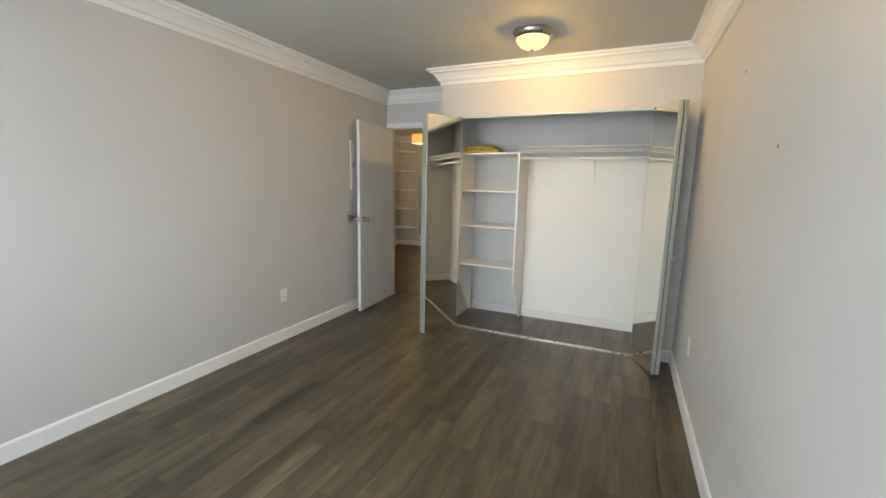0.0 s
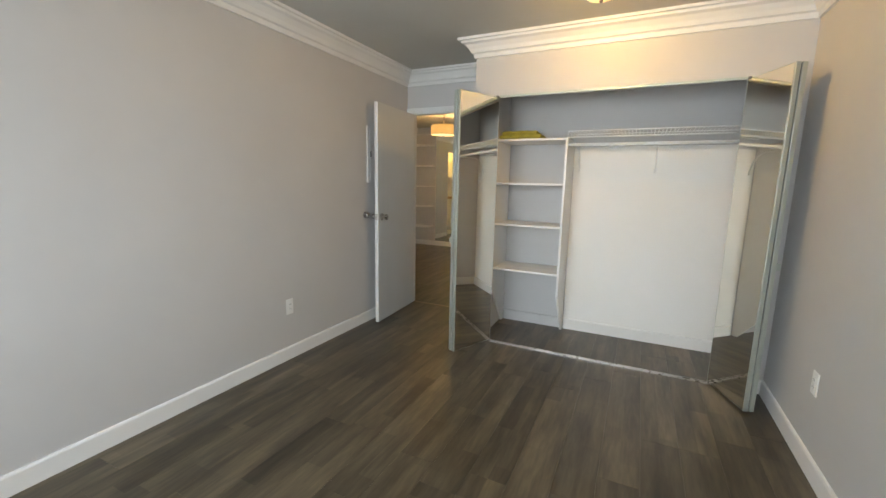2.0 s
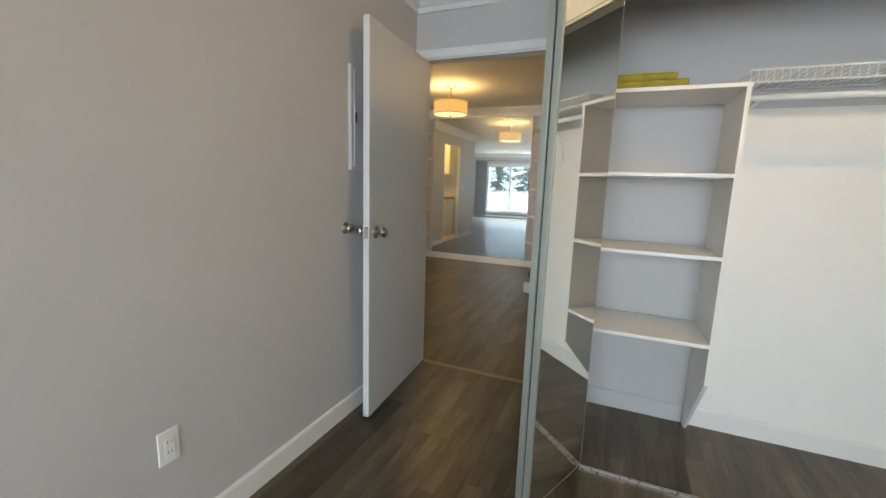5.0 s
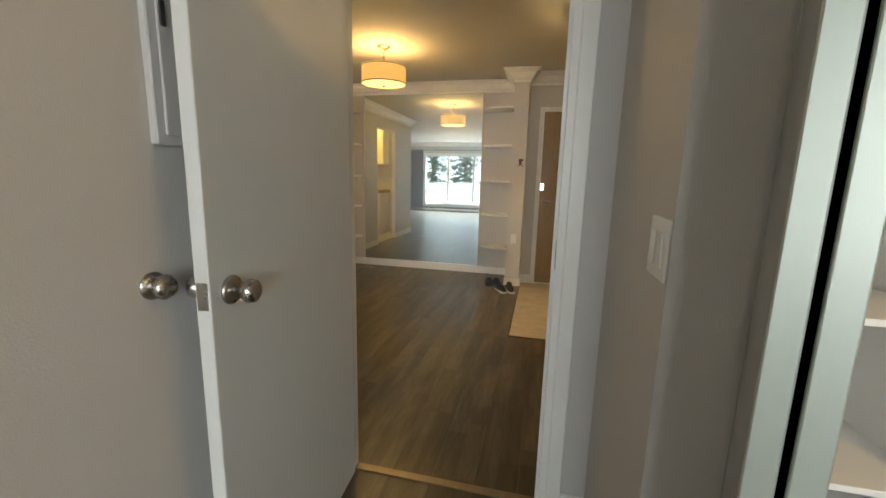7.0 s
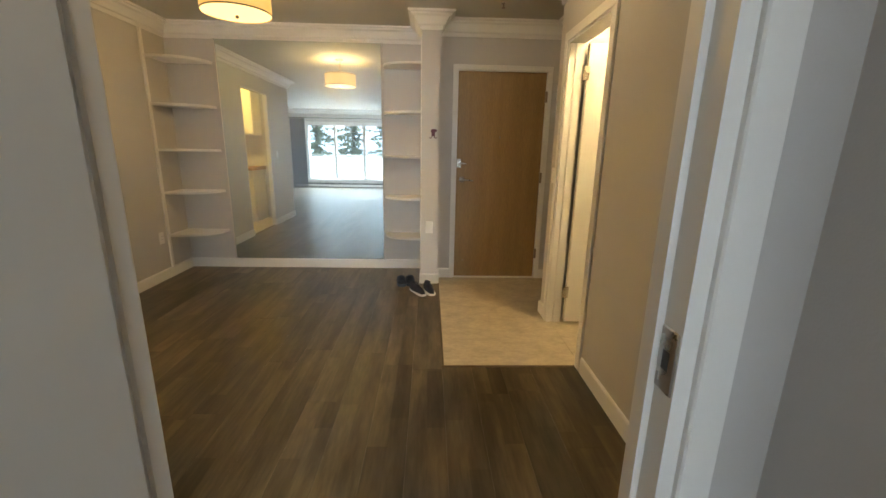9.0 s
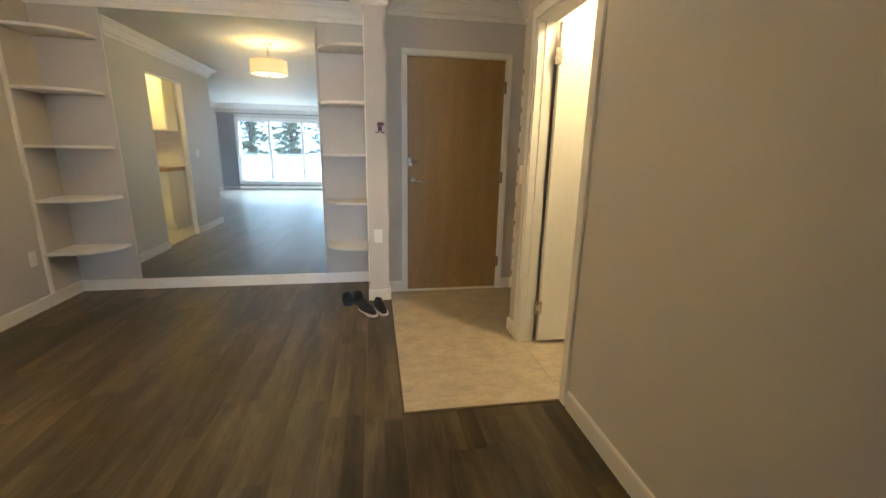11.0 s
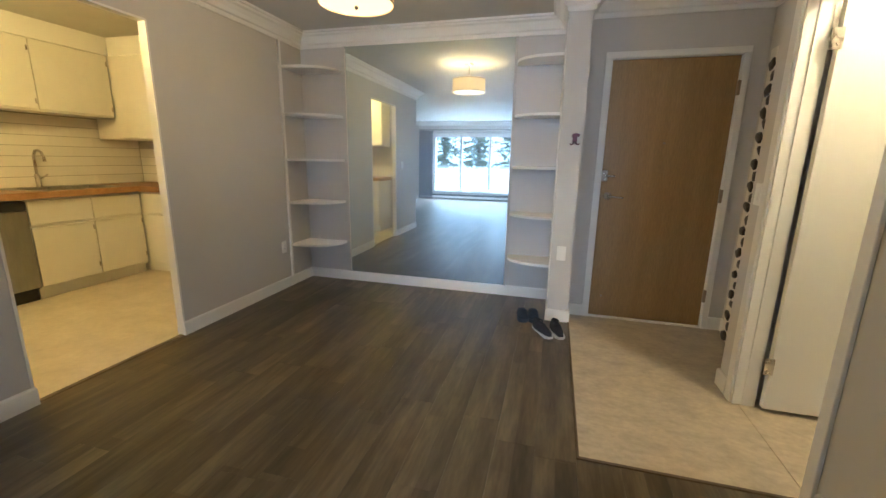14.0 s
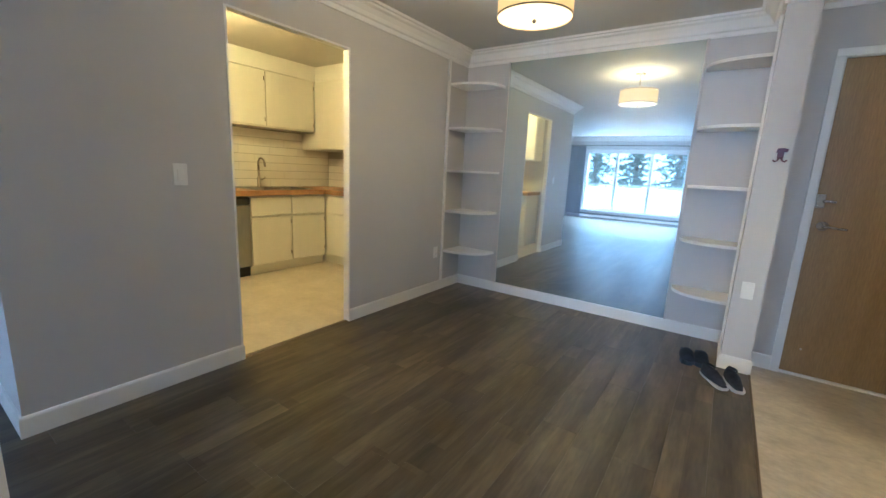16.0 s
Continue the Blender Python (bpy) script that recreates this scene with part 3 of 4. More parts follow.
part("side_panel", side_panel(SX0), SHELFW, tower)
part("side_panel", side_panel(SX1 - 0.017), SHELFW, tower)
part("top_board", boxes((SX0, SX1 + 0.004, SY0 - 0.005, SY1, 1.70, 1.718), bevel=0.002), SHELFW, tower)
for z in (1.352, 0.995, 0.592):
    part("shelf", boxes((SX0 + 0.017, SX1 - 0.017, SY0 - 0.002, SY1, z - 0.018, z), bevel=0.002), SHELFW, tower)


def cloth(w, d, h, seed):
    """A folded cloth: rounded block with soft folds."""
    rnd = random.Random(seed)
    bm = bmesh.new()
    cube(bm, -w / 2, w / 2, -d / 2, d / 2, 0, h, h * 0.42, 3)
    bmesh.ops.subdivide_edges(bm, edges=[e for e in bm.edges if e.calc_length() > 0.04], cuts=7, use_grid_fill=True)
    for v in bm.verts:
        if v.co.z > 0.004:
            v.co.z *= 1 + 0.16 * noise.noise(v.co * 16 + Vector((seed, 0, 0)))
            v.co.x += 0.010 * noise.noise(v.co * 21 + Vector((0, seed, 0)))
            v.co.y += 0.010 * noise.noise(v.co * 21 + Vector((9, seed, 3)))
    return bm


towel = thing("folded_towel", "olive-yellow folded towel lying on the closet shelf tower", "towel", at=pose(-1.185, 3.86, 1.718))
part("lower_fold", cloth(0.36, 0.22, 0.038, 3), TOWEL, towel, smooth=True)
up = part("upper_fold", cloth(0.30, 0.20, 0.036, 8), TOWEL, towel, smooth=True)
up.location = (-0.015, 0.005, 0.034)

# ventilated wire shelf with its rod
wire = thing("wire_shelf", "white vinyl-coated wire closet shelf with hanging rod", "wire shelf")
WX0, WX1, WY0, WY1, WZ = -0.790, 0.612, 3.760, 4.118, 1.768
part("front_rail_top", tube([(WX0, WY0, WZ), (WX1, WY0, WZ)], 0.0045), WIRE, wire, smooth=True)
part("front_rail_bottom", tube([(WX0, WY0, WZ - 0.048), (WX1, WY0, WZ - 0.048)], 0.0045), WIRE, wire, smooth=True)
part("back_rail", tube([(WX0, WY1, WZ - 0.006), (WX1, WY1, WZ - 0.006)], 0.004), WIRE, wire, smooth=True)
part("middle_rail", tube([(WX0, 3.94, WZ - 0.008), (WX1, 3.94, WZ - 0.008)], 0.004), WIRE, wire, smooth=True)
bm = bmesh.new()
tube([(0, WY1, WZ - 0.001), (0, WY0 - 0.003, WZ - 0.001), (0, WY0 - 0.003, WZ - 0.049)], 0.0019, 5, bm)
deck = mesh_of("deck_wire", bm, WIRE)
n = 54
for i in range(n + 1):
    o = new("deck_wire", deck)
    o.location.x = WX0 + (WX1 - WX0) * i / n
    o.parent = wire
part("hanging_rod", tube([(WX0 + 0.004, 3.80, 1.665), (WX1, 3.80, 1.665)], 0.0125, 12), WIRE, wire, "white hanging rod", True)
for x in (-0.735, -0.135, 0.47):
    br = part("bracket", tube([(x, 3.795, 1.657), (x, 3.92, 1.656), (x, 4.02, 1.650), (x, 4.075, 1.615), (x, 4.100, 1.55), (x, 4.114, 1.495), (x, 4.118, 1.47)], 0.007), WIRE, wire, smooth=True)
    part("bracket_foot", boxes((x - 0.011, x + 0.011, 4.112, 4.124, 1.455, 1.500), bevel=0.004), WIRE, br)


def outlet(name, face, x, y, z, label, slots=True):
    """Outlet or plain cover plate; face: the way it looks, in degrees about z."""
    o = thing(name, label, "outlet", at=pose(x, y, z, 0, 0, face))
    part("plate", boxes((-0.035, 0.035, -0.006, 0, -0.058, 0.058), bevel=0.003), PLASTIC, o)
    ins = part("insert", boxes((-0.017, 0.017, -0.009, -0.006, -0.034, 0.034), bevel=0.002), PLASTIC, o)
    for s in (-0.017, 0.017) if slots else ():
        for sx in (-0.006, 0.006):
            part("slot", boxes((sx - 0.001, sx + 0.001, -0.0095, -0.0088, s - 0.005, s + 0.005)), BLACK, ins)
    return o


def switch(name, face, x, y, z, gangs, label):
    o = thing(name, label, "light switch", at=pose(x, y, z, 0, 0, face))
    w = 0.0355 + 0.023 * (gangs - 1)
    part("plate", boxes((-w, w, -0.006, 0, -0.058, 0.058), bevel=0.003), PLASTIC, o)
    for i in range(gangs):
        cx = (i - (gangs - 1) / 2) * 0.046
        r = part("rocker", boxes((cx - 0.016, cx + 0.016, -0.010, -0.005, -0.033, 0.033), bevel=0.002), PLASTIC, o)
        r.matrix_basis = pose(0, 0, 0, 3 if i else -3)
    return o


# faces: 0 looks to -y, 90 looks to +x, -90 looks to -x
outlet("wall_outlet", 90, -2.510, 2.43, 0.405, "white duplex outlet low on the bedroom wall")
outlet("wall_outlet", -90, 0.615, 2.72, 0.425, "white duplex outlet low on the bedroom wall")
outlet("wall_outlet", 90, -4.620, 7.575, 0.415, "white duplex outlet low beside the corner shelves")
outlet("wall_outlet", 0, -2.008, 7.50, 0.57, "plain white cover plate low on the column", False)
switch("light_switch", -90, -1.490, 3.545, 1.15, 2, "white double rocker switch beside the bedroom door")
switch("light_switch", 90, -4.620, 5.205, 1.172, 1, "white rocker switch beside the kitchen opening")
switch("light_switch", -90, -1.070, 6.705, 1.135, 1, "white rocker switch beside the bathroom doorway")

panel = thing("breaker_panel", "grey painted electrical panel on the wall behind the door", "electrical panel")
part("panel_box", boxes((-2.512, -2.492, 3.405, 3.775, 1.325, 1.835), bevel=0.003), PAINT, panel)
pd = part("panel_door", boxes((-2.492, -2.486, 3.425, 3.755, 1.345, 1.815), bevel=0.002), PAINT, panel)
part("panel_latch", boxes((-2.486, -2.481, 3.428, 3.442, 1.56, 1.61), bevel=0.002), BLACK, pd)

stop = thing("door_stop", "round nickel knob-shaped bumper on the wall behind the door", "door stop", at=pose(-2.510, 3.375, 1.03, 0, 90, 0))
part("base_rose", lathe([(0, 0), (0.030, 0), (0.030, 0.004), (0.012, 0.010), (0, 0.010)], 24), NICKEL, stop, smooth=True)
part("bumper", lathe([(0.011, 0.008), (0.011, 0.018), (0.024, 0.024), (0.027, 0.036), (0.020, 0.046), (0, 0.049)], 24), NICKEL, stop, smooth=True)

# nail holes left in the wall
for y, z in ((1.62, 2.04), (2.15, 1.93), (1.55, 1.55), (0.9, 1.9)):
    thing("wall_anchor", "small dark anchor hole in the bedroom wall", "wall anchor",
          moved(lathe([(0, 0), (0.006, 0), (0.006, 0.002), (0.003, 0.003), (0, 0.001)], 10), pose(0.615, y, z, 0, -90)), BRONZE, group="wall anchors")

# ---------------------------------------------------------------- hall things
lamp = thing("drum_light", "lit semi-flush lamp with cream fabric drum shade", "ceiling light", at=pose(*HALL_LAMP, H))
part("canopy", lathe([(0, 0), (0.065, 0), (0.065, -0.010), (0.050, -0.022), (0.012, -0.026), (0, -0.026)]), NICKEL, lamp, "brushed nickel canopy", True)
part("stem", lathe([(0, -0.02), (0.012, -0.02), (0.012, -0.17), (0, -0.17)], 12), NICKEL, lamp, smooth=True)
sh = part("shade", lathe([(0.203, -0.180), (0.206, -0.180), (0.206, -0.338), (0.203, -0.338), (0.203, -0.180)], 56), SHADE, lamp, "cream fabric drum shade", False)
sh.visible_shadow = False
for z in (-0.184, -0.330):
    b = part("shade_band", lathe([(0.2062, z), (0.2085, z), (0.2085, z - 0.007), (0.2062, z - 0.007), (0.2062, z)], 56), BRONZE, sh, "thin dark band")
df = part("diffuser", lathe([(0.202, -0.334), (0.15, -0.340), (0.08, -0.344), (0, -0.346)], 48), GLOBE, lamp, "glowing white diffuser", True)
df.visible_shadow = False
part("finial", lathe([(0, -0.345), (0.008, -0.346), (0.012, -0.353), (0.009, -0.362), (0, -0.367)], 14), BRONZE, lamp, "small dark finial", True)
for a in (0, 120, 240):
    part("spider_arm", moved(tube([(0, 0, -0.168), (0.2, 0, -0.184)], 0.003, 6), pose(0, 0, 0, 0, 0, a)), NICKEL, lamp)

sp = thing("sprinkler_head", "small dark sprinkler head on the entry ceiling", "sprinkler", at=pose(-1.43, 7.22, H))
part("escutcheon", lathe([(0, 0), (0.026, 0), (0.022, -0.006), (0.008, -0.008), (0, -0.008)], 18), CHROME, sp, smooth=True)
part("deflector", lathe([(0, -0.006), (0.006, -0.006), (0.006, -0.028), (0.016, -0.030), (0.016, -0.033), (0, -0.033)], 14), BRONZE, sp)

# mirror in the niche
mir = thing("wall_mirror", "large frameless wall mirror filling the hall niche", "mirror")
part("mirror_pane", boxes((-4.125, -2.505, 8.018, 8.027, 0.102, 2.318)), HAZED, mir, "mirror glass with a bluish glare haze put in")
for x in (-4.142, -2.505):
    part("edge_strip", boxes((x, x + 0.017, 8.004, 8.030, 0.100, 2.318), bevel=0.002), PAINT, mir, "pale grey edge strip")


def corner_shelves(name, cx, cy, sx, heights, wx, wy, strip, label):
    """Rounded shelves in a corner; sx: the way they run along the back wall."""
    u = thing(name, label, "corner shelf", group="corner shelves")
    out = [(cx, cy)]
    for i in range(15):
        a = math.pi / 2 * i / 14
        out.append((cx + sx * wx * math.cos(a) ** 0.75 if i < 14 else cx, cy - wy * math.sin(a) ** 0.75))
    for z in heights:
        bm = prism(out, z - 0.022, z)
        part("shelf", bm, SHELFW, u)
    for b in strip:
        part("edge_strip", boxes(b, bevel=0.002), SHELFW, u)
    return u


corner_shelves("corner_shelf", -4.619, 8.029, 1, (2.105, 1.685, 1.265, 0.850, 0.425), 0.445, 0.335,
               [(-4.620, -4.598, 7.662, 7.690, 0.10, 2.318)], "white rounded corner shelves beside the mirror")
corner_shelves("corner_shelf", -2.086, 8.029, -1, (2.105, 1.665, 1.235, 0.820, 0.410), 0.395, 0.310,
               [(-2.100, -2.085, 7.690, 7.712, 0.10, 2.318)], "white rounded shelves between mirror and column")

hook = thing("coat_hook", "wine-red double coat hook on the column", "coat hook", at=pose(-1.978, 7.50, 1.435))
part("hook_plate", boxes((-0.016, 0.016, -0.007, 0, -0.012, 0.045), bevel=0.003), WINE, hook)
part("hook_crest", moved(prism([(-0.024, 0.0), (0.030, 0.004), (0.036, 0.022), (0.010, 0.030), (-0.018, 0.026)], 0, 0.009), pose(0, -0.002, 0.024, 90)), WINE, hook)
for s in (-1, 1):
    part("prong", tube([(s * 0.004, -0.006, -0.004), (s * 0.012, -0.012, -0.022), (s * 0.024, -0.020, -0.030), (s * 0.034, -0.026, -0.020)], 0.0045, 8), WINE, hook, smooth=True)


def shoe_mesh(lo, hi, length, width, top):
    """Lofted shoe upper or sole between two heights along its length."""
    bm = bmesh.new()
    rings = []
    n = 14
    for i in range(n + 1):
        t = i / n
        w = width * (0.62 + 0.38 * math.sin(math.pi * min(1, t * 0.9 + 0.15))) * (1 - max(0, t - 0.8) ** 2 * 9) * (1 - max(0, 0.12 - t) ** 2 * 20)
        h = top(t)
        ring = []
        for k in range(11):
            a = math.pi * k / 10
            ring.append(bm.verts.new((-math.cos(a) * w / 2 * (1 if hi else 1), t * length, lo + (h - lo) * (math.sin(a) ** 0.7 if hi else (0 if k in (0, 10) else 1)))))
        rings.append(ring)
    for a, b in zip(rings, rings[1:]):
        for k in range(10):
            bm.faces.new((a[k], a[k + 1], b[k + 1], b[k]))
        bm.faces.new((a[10], a[0], b[0], b[10]))
    bm.faces.new(rings[0])
    bm.faces.new(rings[-1][::-1])
    return bm


def sneaker(x, y, turn):
    s = thing("sneaker", "navy knit sneaker with white sole on the floor by the column", "shoe", group="pair of sneakers", at=pose(x, y, 0, 0, 0, turn) @ Matrix.Diagonal((0.95, 0.86, 0.82, 1)))
    outl = [(-0.030, 0.0), (0.030, 0.0), (0.036, 0.04), (0.036, 0.12), (0.045, 0.19), (0.040, 0.245), (0.018, 0.272), (-0.018, 0.272), (-0.038, 0.25), (-0.045, 0.19), (-0.036, 0.12), (-0.036, 0.04)]
    bm = prism(outl, 0, 0.024)
    bmesh.ops.bevel(bm, geom=list(bm.edges), offset=0.004, segments=1, affect="EDGES")
    part("sole", bm, SOLE, s, "white rubber sole")
    part("upper", shoe_mesh(0.022, True, 0.266, 0.084, lambda t: 0.100 - 0.012 * math.sin(6 * t) if t < 0.38 else max(0.036, 0.098 - 0.105 * (t - 0.36))), NAVY, s, "navy knit upper", True)
    part("collar", moved(lathe([(0.020, 0), (0.027, 0.004), (0.030, 0.010), (0.025, 0.014), (0.019, 0.008), (0.020, 0)], 18), Matrix.Translation((0, 0.062, 0.088)) @ Matrix.Diagonal((1, 1.7, 1, 1))), NAVY, s, smooth=True)
    for i in range(4):
        y0 = 0.125 + i * 0.020
        z0 = 0.094 - i * 0.0085
        part("lace", tube([(-0.018, y0, z0 - 0.004), (0, y0 + 0.004, z0 + 0.003), (0.018, y0, z0 - 0.004)], 0.0025, 5), NAVY, s)
    return s


def slipper(x, y, turn):
    s = thing("slipper", "dark blue slip-on sandal on the floor by the mirror", "shoe", group="pair of slippers", at=pose(x, y, 0, 0, 0, turn))
    outl = [(-0.030, 0.0), (0.030, 0.0), (0.036, 0.05), (0.037, 0.13), (0.047, 0.20), (0.038, 0.25), (0.012, 0.268), (-0.020, 0.266), (-0.044, 0.23), (-0.044, 0.18), (-0.036, 0.12), (-0.036, 0.04)]
    part("footbed", prism(outl, 0, 0.028), SLIP, s)
    bm = bmesh.new()
    rows = []
    for t in (0.11, 0.15, 0.19, 0.225):
        rows.append([bm.verts.new((-math.cos(math.pi * k / 10) * 0.046, t, 0.020 + 0.052 * (1 - (t - 0.11) * 2.6) * math.sin(math.pi * k / 10))) for k in range(11)])
    for a, b in zip(rows, rows[1:]):
        for k in range(10):
            bm.faces.new((a[k], a[k + 1], b[k + 1], b[k]))
    bmesh.ops.solidify(bm, geom=list(bm.faces), thickness=0.006)
    part("strap", bm, SLIP, s, "wide blue strap", True)
    return s


sneaker(-2.165, 7.315, 211)
sneaker(-2.030, 7.355, 195)
slipper(-2.300, 7.640, 188)
slipper(-2.205, 7.655, 185)

# stone veneer in the entry
veneer = thing("stone_veneer", "dark river stones set in pale mortar beside the entrance", "stone panel")
part("mortar_bed", boxes((-0.802, -0.748, 6.84, 7.54, 0, 2.02), bevel=0.003), MORTAR, veneer, "pale mortar bed")
rnd = random.Random(5)
stones = []
for k in range(6):
    bm = bmesh.new()
    bmesh.ops.create_icosphere(bm, subdivisions=2, radius=1)
    for v in bm.verts:
        v.co *= 1 + 0.42 * noise.noise(v.co * 1.3 + Vector((k * 7.1, 0, 0)))
        v.co = Vector((v.co.x * 0.012, math.copysign(abs(v.co.y) ** 0.75, v.co.y), math.copysign(abs(v.co.z) ** 0.75, v.co.z)))
    stones.append(mesh_of("stone", bm, STONE, True))
z = 0.05
row = 0
while z < 1.98:
    y = 6.885 + (0.05 if row % 2 else 0)
    while y < 7.53:
        o = new("stone", rnd.choice(stones))
        o.parent = veneer
        o.matrix_basis = Matrix.LocRotScale((-0.803, y, z + rnd.uniform(-0.014, 0.014)), Euler((rnd.uniform(-0.5, 0.5), 0, 0)), (1, rnd.uniform(0.036, 0.052), rnd.uniform(0.028, 0.040)))
        y += 0.100
    z += 0.078
    row += 1

# ---------------------------------------------------------------- kitchen
CX = -6.40


def slab_front(bm_rows, name, parent, label=""):
    return part(name, boxes(*bm_rows, bevel=0.004), CABINET, parent, label)


def base_unit(y0, y1):
    u = thing("base_cabinet", "white painted base cabinet with drawer front and door", "cabinet", group="kitchen base cabinets")
    part("body", boxes((-6.995, CX - 0.02, y0, y1, 0.10, 0.885)), CABINET, u)
    part("toe_kick", boxes((-6.99, CX - 0.055, y0, y1, 0, 0.10)), CABINET, u)
    slab_front([(CX - 0.02, CX, y0 + 0.0025, y1 - 0.0025, 0.665, 0.872)], "drawer_front", u)
    d = slab_front([(CX - 0.02, CX, y0 + 0.0025, y1 - 0.0025, 0.115, 0.645)], "door", u)
    part("lip", boxes((CX, CX + 0.006, y0 + 0.0025, y1 - 0.0025, 0.628, 0.645), bevel=0.002), CABINET, d)
    for z in (0.19, 0.56):
        part("hinge", boxes((CX, CX + 0.005, y1 - 0.022, y1 - 0.010, z, z + 0.045), bevel=0.001), NICKEL, d)
    return u


base_unit(6.61, 7.115)
base_unit(7.115, 7.60)
base_unit(5.27, 5.99)
corner = thing("corner_base_cabinet", "white painted base cabinets along the adjoining wall", "cabinet")
part("body", boxes((-6.99, -5.0, 7.62, 8.14, 0.10, 0.885)), CABINET, corner)
part("toe_kick", boxes((-6.99, -5.0, 7.66, 8.14, 0, 0.10)), CABINET, corner)
for x0 in (-6.34, -5.90, -5.46):
    part("drawer_front", boxes((x0, x0 + 0.43, 7.60, 7.62, 0.665, 0.872), bevel=0.004), CABINET, corner)
    part("door", boxes((x0, x0 + 0.43, 7.60, 7.62, 0.115, 0.645), bevel=0.004), CABINET, corner)

south = thing("corner_base_cabinet", "white painted base cabinets along the wall by the opening", "cabinet")
part("body", boxes((-6.37, -5.05, 4.705, 5.22, 0.10, 0.885)), CABINET, south)
part("toe_kick", boxes((-6.37, -5.05, 4.705, 5.18, 0, 0.10)), CABINET, south)
for x0 in (-6.36, -5.92, -5.48):
    part("drawer_front", boxes((x0, x0 + 0.43, 5.22, 5.24, 0.665, 0.872), bevel=0.004), CABINET, south)
    part("door", boxes((x0, x0 + 0.43, 5.22, 5.24, 0.115, 0.645), bevel=0.004), CABINET, south)
dw = thing("dishwasher", "stainless steel dishwasher with black control strip", "dishwasher")
part("front", boxes((CX - 0.03, CX + 0.004, 6.005, 6.60, 0.12, 0.795), bevel=0.004), STEEL, dw, "stainless front")
part("control_strip", boxes((CX - 0.03, CX + 0.004, 6.005, 6.60, 0.80, 0.875), bevel=0.003), BLACK, dw, "black control strip")
part("tub", boxes((-6.98, CX - 0.03, 6.005, 6.60, 0.10, 0.88)), BLACK, dw)
part("kick_plate", boxes((-6.98, CX - 0.05, 6.005, 6.60, 0, 0.10)), BLACK, dw, "black kick plate")

top = thing("countertop", "oiled butcher-block worktop with sink cut-out", "countertop")
SKX0, SKX1, SKY0, SKY1 = -6.90, -6.50, 6.72, 7.46
part("board", boxes((-7.0, SKX0, 4.71, 8.15, 0.892, 0.948), (SKX1, CX + 0.03, 4.71, 7.60, 0.892, 0.948), (SKX0, SKX1, 4.71, SKY0, 0.892, 0.948), (SKX0, SKX1, SKY1, 8.15, 0.892, 0.948),
                    (SKX1, -4.98, 7.57, 8.15, 0.892, 0.948), (CX + 0.03, -5.02, 4.71, 5.27, 0.892, 0.948)), BLOCK, top)
sink = thing("kitchen_sink", "double-bowl stainless drop-in sink", "sink")
part("rim", boxes((SKX0 - 0.02, SKX0 + 0.01, SKY0 - 0.02, SKY1 + 0.02, 0.949, 0.955), (SKX1 - 0.01, SKX1 + 0.02, SKY0 - 0.02, SKY1 + 0.02, 0.949, 0.955),
                  (SKX0, SKX1, SKY0 - 0.02, SKY0 + 0.012, 0.949, 0.955), (SKX0, SKX1, SKY1 - 0.012, SKY1 + 0.02, 0.949, 0.955), (SKX0, SKX1, 7.075, 7.105, 0.949, 0.955)), STEEL, sink, "steel rim")
for y0, y1 in ((SKY0 + 0.01, 7.08), (7.10, SKY1 - 0.01)):
    part("basin", boxes((SKX0 + 0.008, SKX1 - 0.008, y0, y1, 0.79, 0.795), (SKX0 + 0.003, SKX0 + 0.008, y0, y1, 0.79, 0.95), (SKX1 - 0.008, SKX1 - 0.003, y0, y1, 0.79, 0.95),
                        (SKX0 + 0.008, SKX1 - 0.008, y0, y0 + 0.005, 0.79, 0.95), (SKX0 + 0.008, SKX1 - 0.008, y1 - 0.005, y1, 0.79, 0.95)), STEEL, sink, "steel basin")
tap = thing("kitchen_faucet", "brushed steel single-lever kitchen faucet", "faucet", at=pose(-6.945, 7.04, 0.948))
part("body", lathe([(0, 0), (0.028, 0), (0.028, 0.008), (0.021, 0.014), (0.021, 0.12), (0.014, 0.13), (0, 0.13)], 20), NICKEL, tap, smooth=True)
part("spout", tube([(0, 0, 0.12), (0, 0, 0.27), (0.008, 0, 0.315), (0.035, 0, 0.348), (0.075, 0, 0.352), (0.115, 0, 0.335), (0.135, 0, 0.29), (0.138, 0, 0.25)], 0.012, 12), NICKEL, tap, smooth=True)
part("lever", tube([(0, 0.018, 0.085), (0, 0.05, 0.095), (0.01, 0.085, 0.125)], 0.007, 8), NICKEL, tap, smooth=True)


def upper_unit(rows, body, label):
    u = thing("wall_cabinet", label, "cabinet", group="kitchen wall cabinets")
    part("body", boxes(body), CABINET, u)
    for r in rows:
        d = part("door", boxes(r, bevel=0.004), CABINET, u)
        if r[1] - r[0] < 0.05:
            for z in (r[4] + 0.05, r[5] - 0.10):
                part("hinge", boxes((r[1], r[1] + 0.005, r[3] - 0.020, r[3] - 0.008, z, z + 0.045), bevel=0.001), NICKEL, d)
    return u


